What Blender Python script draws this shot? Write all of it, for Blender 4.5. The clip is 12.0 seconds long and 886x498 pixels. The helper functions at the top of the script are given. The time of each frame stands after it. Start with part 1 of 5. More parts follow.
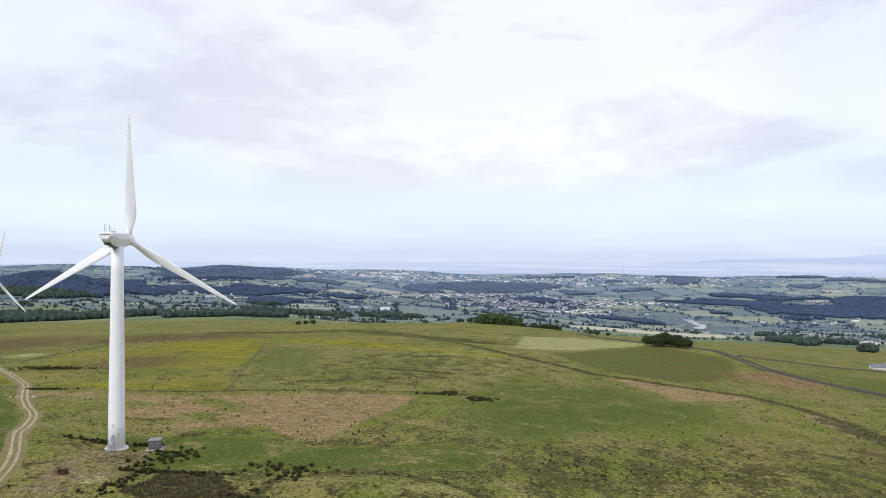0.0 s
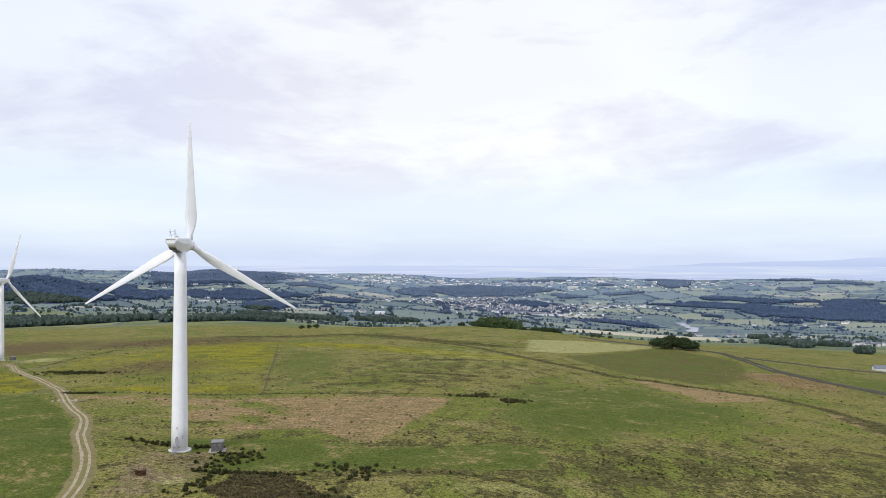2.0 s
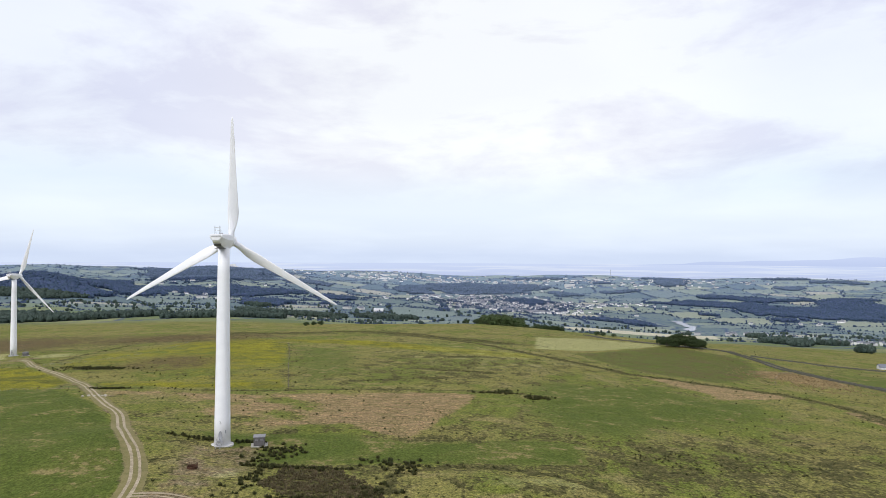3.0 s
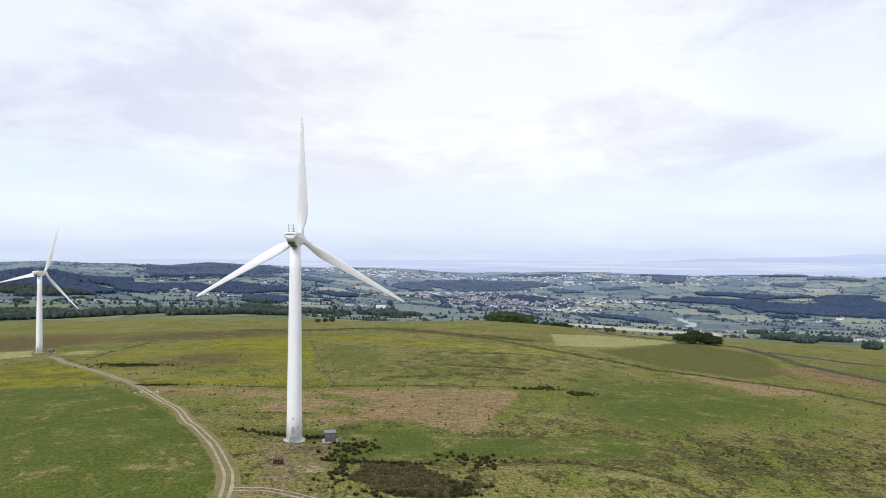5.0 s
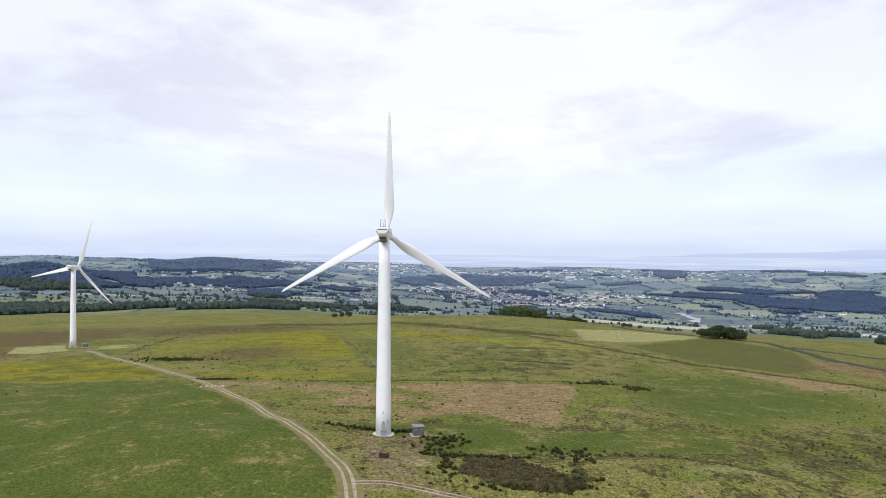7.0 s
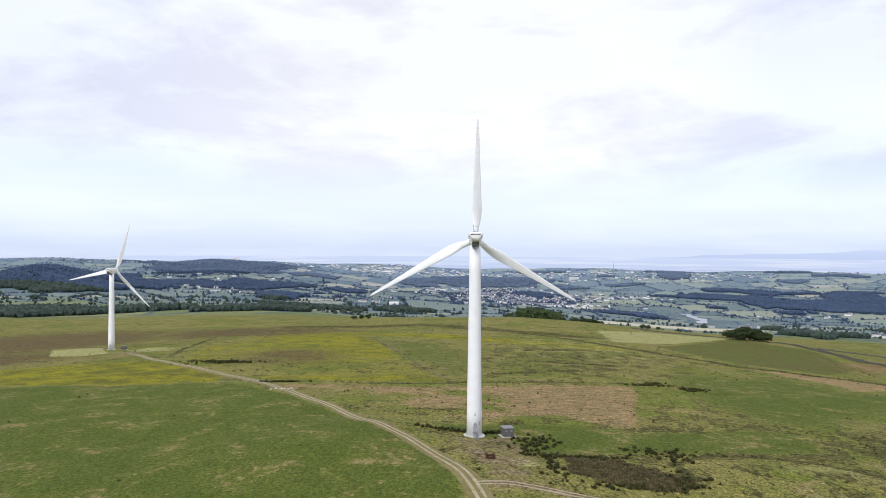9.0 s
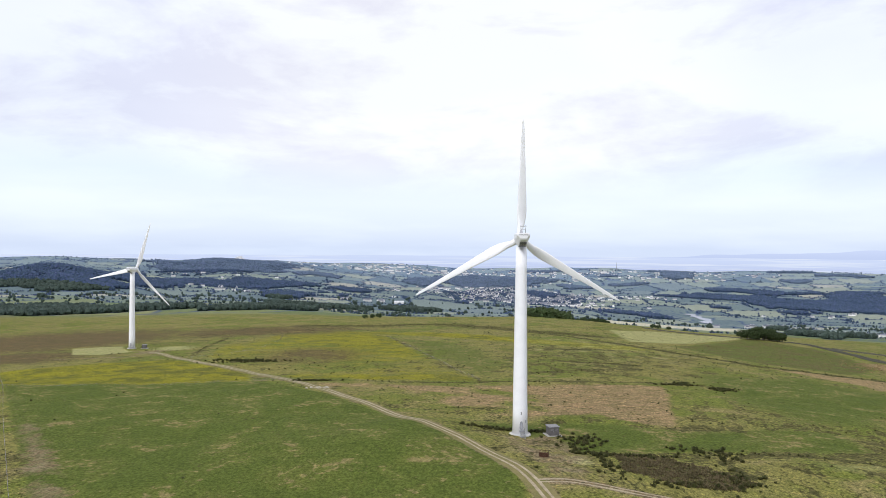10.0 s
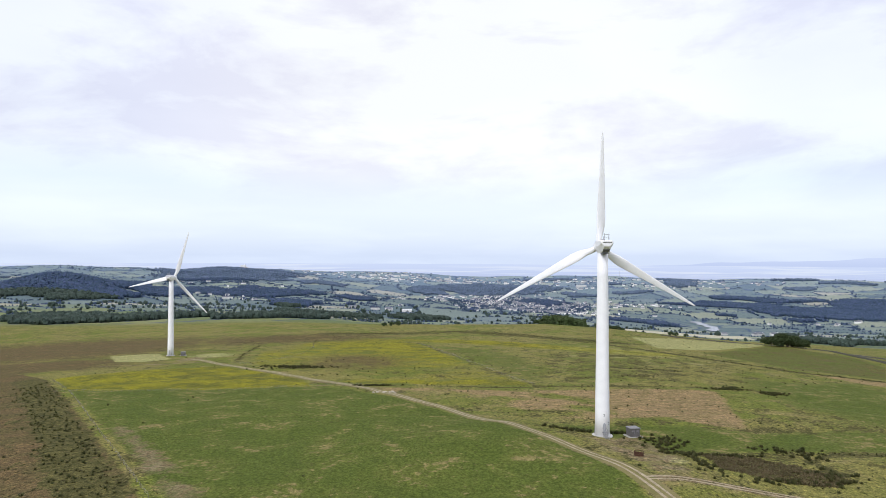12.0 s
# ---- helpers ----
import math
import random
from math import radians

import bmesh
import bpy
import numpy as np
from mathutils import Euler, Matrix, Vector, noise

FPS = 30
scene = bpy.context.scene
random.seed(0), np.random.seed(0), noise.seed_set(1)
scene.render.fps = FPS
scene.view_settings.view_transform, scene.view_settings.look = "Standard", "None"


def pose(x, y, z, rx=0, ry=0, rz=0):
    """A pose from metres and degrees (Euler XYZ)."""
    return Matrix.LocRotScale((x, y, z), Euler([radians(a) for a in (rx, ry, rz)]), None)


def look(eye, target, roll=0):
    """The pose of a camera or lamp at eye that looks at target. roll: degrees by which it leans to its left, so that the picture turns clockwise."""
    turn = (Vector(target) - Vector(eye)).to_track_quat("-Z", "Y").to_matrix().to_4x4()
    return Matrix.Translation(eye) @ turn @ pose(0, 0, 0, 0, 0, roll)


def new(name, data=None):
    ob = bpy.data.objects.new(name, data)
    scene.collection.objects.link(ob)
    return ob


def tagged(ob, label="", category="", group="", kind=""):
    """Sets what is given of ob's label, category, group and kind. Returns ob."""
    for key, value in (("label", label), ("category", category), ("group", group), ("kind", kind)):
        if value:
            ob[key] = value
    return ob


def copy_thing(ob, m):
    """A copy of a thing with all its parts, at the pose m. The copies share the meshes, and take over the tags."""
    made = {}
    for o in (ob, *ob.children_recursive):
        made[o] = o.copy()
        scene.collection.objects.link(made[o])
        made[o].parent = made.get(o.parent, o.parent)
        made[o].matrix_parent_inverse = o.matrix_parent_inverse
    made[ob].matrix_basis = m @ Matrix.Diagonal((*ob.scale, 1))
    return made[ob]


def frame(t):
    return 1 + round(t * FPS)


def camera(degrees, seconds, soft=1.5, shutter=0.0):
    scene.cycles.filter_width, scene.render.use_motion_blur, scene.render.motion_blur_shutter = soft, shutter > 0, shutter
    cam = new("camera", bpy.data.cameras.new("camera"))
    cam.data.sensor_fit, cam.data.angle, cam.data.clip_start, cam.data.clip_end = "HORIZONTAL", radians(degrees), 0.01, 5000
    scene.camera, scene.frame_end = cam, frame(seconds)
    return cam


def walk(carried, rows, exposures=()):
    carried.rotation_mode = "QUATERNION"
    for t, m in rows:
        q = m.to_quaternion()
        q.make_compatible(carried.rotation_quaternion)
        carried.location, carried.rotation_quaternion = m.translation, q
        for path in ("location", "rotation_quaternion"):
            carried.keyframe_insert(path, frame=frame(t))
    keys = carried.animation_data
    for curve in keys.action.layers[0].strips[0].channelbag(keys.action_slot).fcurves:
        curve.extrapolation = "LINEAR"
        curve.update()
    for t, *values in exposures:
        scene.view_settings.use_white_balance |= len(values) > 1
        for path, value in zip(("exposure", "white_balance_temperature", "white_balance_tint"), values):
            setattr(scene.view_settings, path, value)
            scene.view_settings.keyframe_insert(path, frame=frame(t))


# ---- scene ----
cam = camera(64.8, 12.0, 0.6)
PATH = [
    (0, (0.508, 2.442, 51.687), (0.447, 4.441, 51.7), 0.1),
    (0.5, (-4.887, 1.489, 51.804), (-4.942, 3.489, 51.815), 0.1),
    (1, (-9.596, 0.087, 51.716), (-9.646, 2.086, 51.73), 0.1),
    (1.5, (-14.755, -1.551, 51.512), (-14.796, 0.448, 51.538), 0.1),
    (2, (-17.893, -2.218, 51.781), (-17.922, -0.218, 51.805), 0.0),
    (2.5, (-24.551, -3.071, 51.714), (-24.572, -1.071, 51.733), 0.2),
    (3, (-30.378, -4.245, 51.734), (-30.393, -2.245, 51.751), 0.3),
    (3.2, (-32.571, -4.562, 51.742), (-32.585, -2.562, 51.757), 0.3),
    (4.8, (-47.961, -6.27, 51.89), (-47.968, -4.27, 51.901), 0.3),
    (5, (-50.456, -6.655, 51.91), (-50.459, -4.655, 51.918), 0.3),
    (5.5, (-57.508, -7.101, 52.147), (-57.511, -5.101, 52.15), 0.4),
    (6, (-63.672, -7.094, 52.164), (-63.671, -5.094, 52.164), 0.4),
    (6.5, (-68.957, -7.469, 51.938), (-68.957, -5.469, 51.936), 0.4),
    (7, (-75.434, -7.511, 51.907), (-75.43, -5.511, 51.9), 0.4),
    (7.2, (-78.043, -7.716, 51.926), (-78.037, -5.716, 51.92), 0.4),
    (9, (-100.569, -11.084, 52.662), (-100.564, -9.084, 52.659), 0.3),
    (9.5, (-106.653, -11.532, 52.72), (-106.652, -9.532, 52.715), 0.4),
    (10, (-113.381, -12.7, 52.823), (-113.379, -10.7, 52.818), 0.4),
    (10.5, (-120.338, -14.361, 52.704), (-120.335, -12.361, 52.704), 0.3),
    (11, (-125.798, -17.098, 52.556), (-125.797, -15.098, 52.569), 0.2),
    (11.5, (-132.223, -18.785, 52.459), (-132.22, -16.785, 52.477), 0.1),
    (12, (-137.976, -19.664, 52.36), (-137.974, -17.664, 52.379), 0.3),
]
# the picture brightens a little as the clouds thin
walk(cam, [(t, look(eye, target, roll)) for t, eye, target, roll in PATH], ((0.0, 0.0), (6.0, 0.02), (9.0, 0.06), (12.0, 0.05)))
# ---------------------------------------------------------------- sky and sun
SUN_ELEVATION, SUN_TURN = radians(38), radians(215)
world = bpy.data.worlds.new("overcast_sky")
scene.world = world
world.use_nodes = True
wn, wl = world.node_tree.nodes, world.node_tree.links
wn.clear()


def wnode(kind, **values):
    n = wn.new(kind)
    for k, v in values.items():
        n.inputs[k].default_value = v
    return n


w_out, w_bg = wn.new("ShaderNodeOutputWorld"), wn.new("ShaderNodeBackground")
w_coord = wn.new("ShaderNodeTexCoord")
w_sep = wn.new("ShaderNodeSeparateXYZ")
wl.new(w_coord.outputs["Generated"], w_sep.inputs[0])
sky = wn.new("ShaderNodeTexSky")
sky.sky_type, sky.sun_disc = "NISHITA", False
sky.sun_elevation, sky.sun_rotation = SUN_ELEVATION, SUN_TURN
sky_dim = wn.new("ShaderNodeVectorMath")
sky_dim.operation = "SCALE"
sky_dim.inputs["Scale"].default_value = 0.10
wl.new(sky.outputs[0], sky_dim.inputs[0])
# cloud deck: a light veil, whiter overhead and bluer towards the horizon
veil = wn.new("ShaderNodeValToRGB")
for pos, col in ((0.0, (0.68, 0.78, 0.99, 1)), (0.025, (0.79, 0.88, 1.03, 1)), (0.06, (0.86, 0.945, 1.05, 1)), (0.10, (0.83, 0.93, 1.05, 1)), (0.15, (0.90, 0.955, 1.05, 1)), (0.45, (0.88, 0.92, 1.04, 1))):
    e = veil.color_ramp.elements[0] if pos == 0.0 else veil.color_ramp.elements.new(pos)
    e.position, e.color = pos, col
veil.color_ramp.elements[-1].position = 1.0
veil.color_ramp.elements[-1].color = (1.0, 1.0, 1.04, 1)
wl.new(w_sep.outputs["Z"], veil.inputs[0])
# clouds lie on a flat deck: direction divided by its height
w_up = wn.new("ShaderNodeMath")
w_up.operation = "ADD"
w_up.inputs[1].default_value = 0.16
wl.new(w_sep.outputs["Z"], w_up.inputs[0])
w_div = wn.new("ShaderNodeVectorMath")
w_div.operation = "DIVIDE"
w_comb = wn.new("ShaderNodeCombineXYZ")
for i in (0, 1, 2):
    wl.new(w_up.outputs[0], w_comb.inputs[i])
wl.new(w_coord.outputs["Generated"], w_div.inputs[0])
wl.new(w_comb.outputs[0], w_div.inputs[1])
clouds = wnode("ShaderNodeTexNoise", Scale=1.0, Detail=8.0, Roughness=0.58, Distortion=0.25)
w_puff = wn.new("ShaderNodeMapping")
w_puff.inputs["Scale"].default_value = (3.6, 3.6, 10.0)
w_puff.inputs["Location"].default_value = (0.6, 0.0, 0.35)
wl.new(w_coord.outputs["Generated"], w_puff.inputs[0])
wl.new(w_puff.outputs[0], clouds.inputs["Vector"])
cloud_ramp = wn.new("ShaderNodeValToRGB")
cloud_ramp.color_ramp.elements[0].position, cloud_ramp.color_ramp.elements[0].color = 0.47, (0, 0, 0, 1)
cloud_ramp.color_ramp.elements[1].position, cloud_ramp.color_ramp.elements[1].color = 0.60, (1, 1, 1, 1)
wl.new(clouds.outputs[0], cloud_ramp.inputs[0])
grey = wn.new("ShaderNodeMixRGB")
grey.blend_type = "MULTIPLY"
grey.inputs["Color2"].default_value = (0.85, 0.835, 0.91, 1)
w_fade = wn.new("ShaderNodeMapRange")
w_fade.interpolation_type = "SMOOTHSTEP"
w_fade.inputs[1].default_value, w_fade.inputs[2].default_value = 0.05, 0.14
wl.new(w_sep.outputs["Z"], w_fade.inputs[0])
w_much = wn.new("ShaderNodeMath")
w_much.operation = "MULTIPLY"
wl.new(cloud_ramp.outputs[0], w_much.inputs[0])
wl.new(w_fade.outputs[0], w_much.inputs[1])
wl.new(w_much.outputs[0], grey.inputs[0])
wl.new(veil.outputs[0], grey.inputs["Color1"])
bright = wnode("ShaderNodeTexNoise", Scale=0.9, Detail=5.0, Roughness=0.5)
w_shift = wn.new("ShaderNodeVectorMath")
w_shift.inputs[1].default_value = (4.1, 7.3, 1.0)
wl.new(w_div.outputs[0], w_shift.inputs[0])
wl.new(w_shift.outputs[0], bright.inputs["Vector"])
b_ramp = wn.new("ShaderNodeValToRGB")
b_ramp.color_ramp.elements[0].position, b_ramp.color_ramp.elements[1].position = 0.42, 0.66
wl.new(bright.outputs[0], b_ramp.inputs[0])
glow = wn.new("ShaderNodeMixRGB")
glow.blend_type = "ADD"
glow.inputs["Color2"].default_value = (0.06, 0.06, 0.05, 1)
wl.new(b_ramp.outputs[0], glow.inputs[0])
wl.new(grey.outputs[0], glow.inputs["Color1"])
w_dot = wn.new("ShaderNodeVectorMath")
w_dot.operation = "DOT_PRODUCT"
w_dot.inputs[1].default_value = (0.02, 0.974, 0.225)
wl.new(w_coord.outputs["Generated"], w_dot.inputs[0])
w_lit = wn.new("ShaderNodeMapRange")
w_lit.interpolation_type = "SMOOTHSTEP"
w_lit.inputs[1].default_value, w_lit.inputs[2].default_value, w_lit.inputs[4].default_value = 0.90, 1.0, 0.85
wl.new(w_dot.outputs["Value"], w_lit.inputs[0])
thin = wn.new("ShaderNodeMixRGB")
thin.inputs["Color2"].default_value = (1.0, 1.02, 1.04, 1)
thin_much = wn.new("ShaderNodeMath")
thin_much.operation = "MULTIPLY"
wl.new(w_lit.outputs[0], thin_much.inputs[0])
wl.new(w_fade.outputs[0], thin_much.inputs[1])
wl.new(thin_much.outputs[0], thin.inputs[0])
wl.new(veil.outputs[0], thin.inputs["Color1"])
wl.new(thin.outputs[0], grey.inputs["Color1"])
cover = wn.new("ShaderNodeMixRGB")
cover.inputs[0].default_value = 0.93
wl.new(sky_dim.outputs[0], cover.inputs["Color1"])
wl.new(glow.outputs[0], cover.inputs["Color2"])
wl.new(cover.outputs[0], w_bg.inputs[0])
w_bg.inputs[1].default_value = 1.0
wl.new(w_bg.outputs[0], w_out.inputs[0])

sun = new("sun", bpy.data.lights.new("sun", "SUN"))
sun.data.energy, sun.data.angle, sun.data.color = 1.8, radians(16), (1.0, 0.985, 0.97)
sun.matrix_world = look((-70, -100, 95), (0, 0, 0))

# ---------------------------------------------------------------- materials


def material(name):
    m = bpy.data.materials.new(name)
    m.use_nodes = True
    return m, m.node_tree.nodes, m.node_tree.links, m.node_tree.nodes["Principled BSDF"]


def noise_node(nodes, links, scale, detail=4.0, rough=0.55, vector=None, distortion=0.0):
    n = nodes.new("ShaderNodeTexNoise")
    n.inputs["Scale"].default_value, n.inputs["Detail"].default_value = scale, detail
    n.inputs["Roughness"].default_value, n.inputs["Distortion"].default_value = rough, distortion
    if vector is not None:
        links.new(vector, n.inputs["Vector"])
    return n.outputs[0]


def mixed(nodes, links, fac, a, b, blend="MIX"):
    n = nodes.new("ShaderNodeMixRGB")
    n.blend_type = blend
    for socket, v in zip(n.inputs, (fac, a, b)):
        if isinstance(v, (tuple, float, int)):
            socket.default_value = (*v, 1) if isinstance(v, tuple) and len(v) == 3 else v
        else:
            links.new(v, socket)
    return n.outputs[0]


def calc(nodes, links, kind, a, b=0.0, clamp=False):
    n = nodes.new("ShaderNodeMath")
    n.operation, n.use_clamp = kind, clamp
    for socket, v in zip(n.inputs, (a, b)):
        if isinstance(v, (float, int)):
            socket.default_value = v
        else:
            links.new(v, socket)
    return n.outputs[0]


def ranged(nodes, links, v, lo, hi, to_lo=0.0, to_hi=1.0):
    n = nodes.new("ShaderNodeMapRange")
    n.interpolation_type = "SMOOTHSTEP"
    links.new(v, n.inputs[0])
    for i, k in enumerate((lo, hi, to_lo, to_hi)):
        n.inputs[i + 1].default_value = k
    return n.outputs[0]


def bumped(nodes, links, bsdf, v, strength, distance):
    n = nodes.new("ShaderNodeBump")
    n.inputs["Strength"].default_value, n.inputs["Distance"].default_value = strength, distance
    links.new(v, n.inputs["Height"])
    links.new(n.outputs[0], bsdf.inputs["Normal"])


def surface(name, colour, other=None, scale=1.0, rough=0.8, bump=0.0, distance=0.02, metal=0.0, fine=None, per_object=0.0, per_island=0.0, specular=0.3):
    """A plain worn surface: two colours mottled at two scales, with a little relief."""
    m, n, l, b = material(name)
    where = n.new("ShaderNodeNewGeometry").outputs["Position"]
    big = noise_node(n, l, scale, 5.0, 0.6, where)
    small = noise_node(n, l, fine or scale * 9, 4.0, 0.6, where)
    f = calc(n, l, "ADD", calc(n, l, "MULTIPLY", big, 0.6), calc(n, l, "MULTIPLY", small, 0.4))
    f = ranged(n, l, f, 0.36, 0.64)
    c = mixed(n, l, f, colour, other or tuple(v * 0.7 for v in colour))
    if per_object or per_island:
        r = n.new("ShaderNodeObjectInfo").outputs["Random"] if per_object else n.new("ShaderNodeNewGeometry").outputs["Random Per Island"]
        k = per_object or per_island
        s = n.new("ShaderNodeHueSaturation")
        l.new(calc(n, l, "ADD", calc(n, l, "MULTIPLY", r, k), 1 - k / 2), s.inputs["Value"])
        l.new(calc(n, l, "ADD", calc(n, l, "MULTIPLY", r, 0.03), 0.485), s.inputs["Hue"])
        l.new(c, s.inputs["Color"])
        c = s.outputs[0]
    l.new(c, b.inputs["Base Color"])
    b.inputs["Roughness"].default_value, b.inputs["Metallic"].default_value = rough, metal
    b.inputs["Specular IOR Level"].default_value = specular
    if bump:
        bumped(n, l, b, small, bump, distance)
    return m


def ground_material():
    m, n, l, b = material("moorland")
    where = n.new("ShaderNodeNewGeometry").outputs["Position"]

    def attribute(name):
        a = n.new("ShaderNodeAttribute")
        a.attribute_name = name
        return a

    broad = noise_node(n, l, 0.020, 5.0, 0.6, where, 0.5)
    patch = noise_node(n, l, 0.07, 6.0, 0.62, where, 0.6)
    tuft = noise_node(n, l, 0.45, 5.0, 0.65, where)
    blade = noise_node(n, l, 2.2, 4.0, 0.7, where)
    squeeze = n.new("ShaderNodeMapping")
    squeeze.inputs["Scale"].default_value = (1.15, 0.8, 1.0)
    l.new(where, squeeze.inputs[0])
    stretched = squeeze.outputs[0]
    one, two = attribute("cover_one"), attribute("cover_two")
    s1, s2 = n.new("ShaderNodeSeparateColor"), n.new("ShaderNodeSeparateColor")
    l.new(one.outputs["Color"], s1.inputs[0])
    l.new(two.outputs["Color"], s2.inputs[0])
    edge = calc(n, l, "ADD", calc(n, l, "MULTIPLY", calc(n, l, "SUBTRACT", patch, 0.5), 0.9), calc(n, l, "MULTIPLY", calc(n, l, "SUBTRACT", tuft, 0.5), 0.7))

    def mask(v, soft=0.12):
        return ranged(n, l, calc(n, l, "ADD", v, edge), 0.5 - soft, 0.5 + soft)

    grass = mixed(n, l, ranged(n, l, broad, 0.42, 0.58), (0.130, 0.149, 0.028), (0.190, 0.175, 0.050))
    grass = mixed(n, l, ranged(n, l, patch, 0.48, 0.66, 0.0, 0.85), grass, (0.215, 0.180, 0.070))
    grass = mixed(n, l, ranged(n, l, tuft, 0.53, 0.66, 0.0, 0.6), grass, (0.078, 0.084, 0.018))
    lush = mixed(n, l, ranged(n, l, patch, 0.40, 0.66), (0.082, 0.106, 0.020), (0.110, 0.124, 0.027))
    lush = mixed(n, l, ranged(n, l, calc(n, l, "ADD", calc(n, l, "MULTIPLY", patch, 0.5), calc(n, l, "MULTIPLY", tuft, 0.5)), 0.545, 0.60, 0.0, 0.85), lush, (0.23, 0.185, 0.075))
    c = mixed(n, l, mask(one.outputs["Alpha"], 0.22), grass, lush)
    yellow = mixed(n, l, ranged(n, l, patch, 0.36, 0.60), (0.112, 0.112, 0.022), (0.215, 0.200, 0.018))
    yellow = mixed(n, l, ranged(n, l, tuft, 0.5, 0.7, 0.0, 0.5), yellow, (0.10, 0.115, 0.012))
    c = mixed(n, l, mask(s1.outputs[0], 0.2), c, yellow)
    swath = n.new("ShaderNodeMapping")
    swath.inputs["Scale"].default_value = (0.22, 1.0, 1.0)
    swath.inputs["Rotation"].default_value = (0.0, 0.0, radians(-6))
    l.new(where, swath.inputs[0])
    brown = mixed(n, l, ranged(n, l, noise_node(n, l, 0.55, 5.0, 0.65, swath.outputs[0]), 0.36, 0.64), (0.300, 0.206, 0.102), (0.182, 0.148, 0.060))
    c = mixed(n, l, mask(s1.outputs[1], 0.16), c, brown)
    heath = mixed(n, l, ranged(n, l, patch, 0.38, 0.62), (0.134, 0.094, 0.042), (0.104, 0.086, 0.034))
    heath = mixed(n, l, ranged(n, l, tuft, 0.5, 0.68, 0.0, 0.7), heath, (0.080, 0.056, 0.024))
    c = mixed(n, l, mask(s1.outputs[2], 0.2), c, heath)
    pale = mixed(n, l, ranged(n, l, tuft, 0.40, 0.62), (0.325, 0.305, 0.130), (0.230, 0.235, 0.080))
    c = mixed(n, l, mask(s2.outputs[0], 0.2), c, pale)
    bare = mixed(n, l, ranged(n, l, tuft, 0.4, 0.6), (0.24, 0.19, 0.11), (0.16, 0.12, 0.06))
    c = mixed(n, l, mask(s2.outputs[1], 0.15), c, bare)
    rush = mixed(n, l, ranged(n, l, tuft, 0.40, 0.60), (0.104, 0.094, 0.032), (0.060, 0.058, 0.019))
    wild = calc(n, l, "ADD", calc(n, l, "MULTIPLY", calc(n, l, "SUBTRACT", noise_node(n, l, 0.11, 5.0, 0.6, stretched, 0.4), 0.5), 1.5), calc(n, l, "MULTIPLY", calc(n, l, "SUBTRACT", noise_node(n, l, 0.75, 4.0, 0.65, stretched), 0.5), 1.3))
    c = mixed(n, l, ranged(n, l, calc(n, l, "ADD", s2.outputs[2], wild), 0.42, 0.56), c, rush)
    # the far field tones hold distance haze as painted-in blue
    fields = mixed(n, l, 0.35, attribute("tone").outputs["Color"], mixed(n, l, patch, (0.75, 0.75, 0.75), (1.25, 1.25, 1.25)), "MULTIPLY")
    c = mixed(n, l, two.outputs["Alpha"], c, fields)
    speck = noise_node(n, l, 0.85, 3.0, 0.55, squeeze.outputs[0])
    rough_moor = calc(n, l, "SUBTRACT", 1.0, calc(n, l, "MAXIMUM", two.outputs["Alpha"], ranged(n, l, one.outputs["Alpha"], 0.4, 0.7, 0.0, 0.6)), True)
    c = mixed(n, l, calc(n, l, "MULTIPLY", ranged(n, l, speck, 0.585, 0.64), rough_moor), c, mixed(n, l, 1.0, c, (0.50, 0.52, 0.50), "MULTIPLY"))
    c = mixed(n, l, calc(n, l, "MULTIPLY", ranged(n, l, speck, 0.42, 0.36), rough_moor), c, mixed(n, l, 1.0, c, (1.45, 1.36, 1.25), "MULTIPLY"))
    streak = noise_node(n, l, 1.1, 3.0, 0.6, stretched)
    c = mixed(n, l, 1.0, c, mixed(n, l, ranged(n, l, streak, 0.30, 0.70), (0.76, 0.77, 0.78), (1.24, 1.23, 1.20)), "MULTIPLY")
    c = mixed(n, l, calc(n, l, "ADD", calc(n, l, "MULTIPLY", rough_moor, 0.6), 0.4), c, mixed(n, l, ranged(n, l, blade, 0.28, 0.72), (0.50, 0.50, 0.50), (1.55, 1.55, 1.55)), "MULTIPLY")
    c = mixed(n, l, 1.0, c, (0.985, 1.0, 1.09), "MULTIPLY")
    l.new(c, b.inputs["Base Color"])
    b.inputs["Roughness"].default_value, b.inputs["Specular IOR Level"].default_value = 0.95, 0.05
    bumped(n, l, b, calc(n, l, "ADD", tuft, calc(n, l, "MULTIPLY", blade, 0.4)), 0.7, 0.5)
    return m


def leaf_material(name, colour, other, tree_scale=0.5):
    return surface(name, colour, other, tree_scale, 0.75, 0.0, per_island=0.55, specular=0.15)


MOOR = ground_material()
TURBINE_WHITE = surface("turbine_white_paint", (0.90, 0.905, 0.935), (0.84, 0.845, 0.88), 0.35, 0.38, specular=0.5)
TURBINE_GREY = surface("nacelle_grey_belly", (0.40, 0.41, 0.44), (0.30, 0.31, 0.34), 0.8, 0.5)
BELLY_GREY = surface("dark_belly_plate", (0.17, 0.175, 0.19), (0.12, 0.125, 0.14), 0.8, 0.5)
FOOTING = surface("pale_footing_concrete", (0.66, 0.65, 0.64), (0.50, 0.49, 0.47), 1.5, 0.9, 0.3)
DARK_METAL = surface("dark_metal", (0.05, 0.05, 0.055), (0.09, 0.09, 0.09), 3.0, 0.5, metal=0.6)
GALVANISED = surface("galvanised_steel", (0.40, 0.41, 0.43), (0.30, 0.31, 0.33), 4.0, 0.45, metal=0.7)
RUST = surface("rusty_steel", (0.10, 0.045, 0.025), (0.055, 0.030, 0.020), 6.0, 0.85, 0.3)
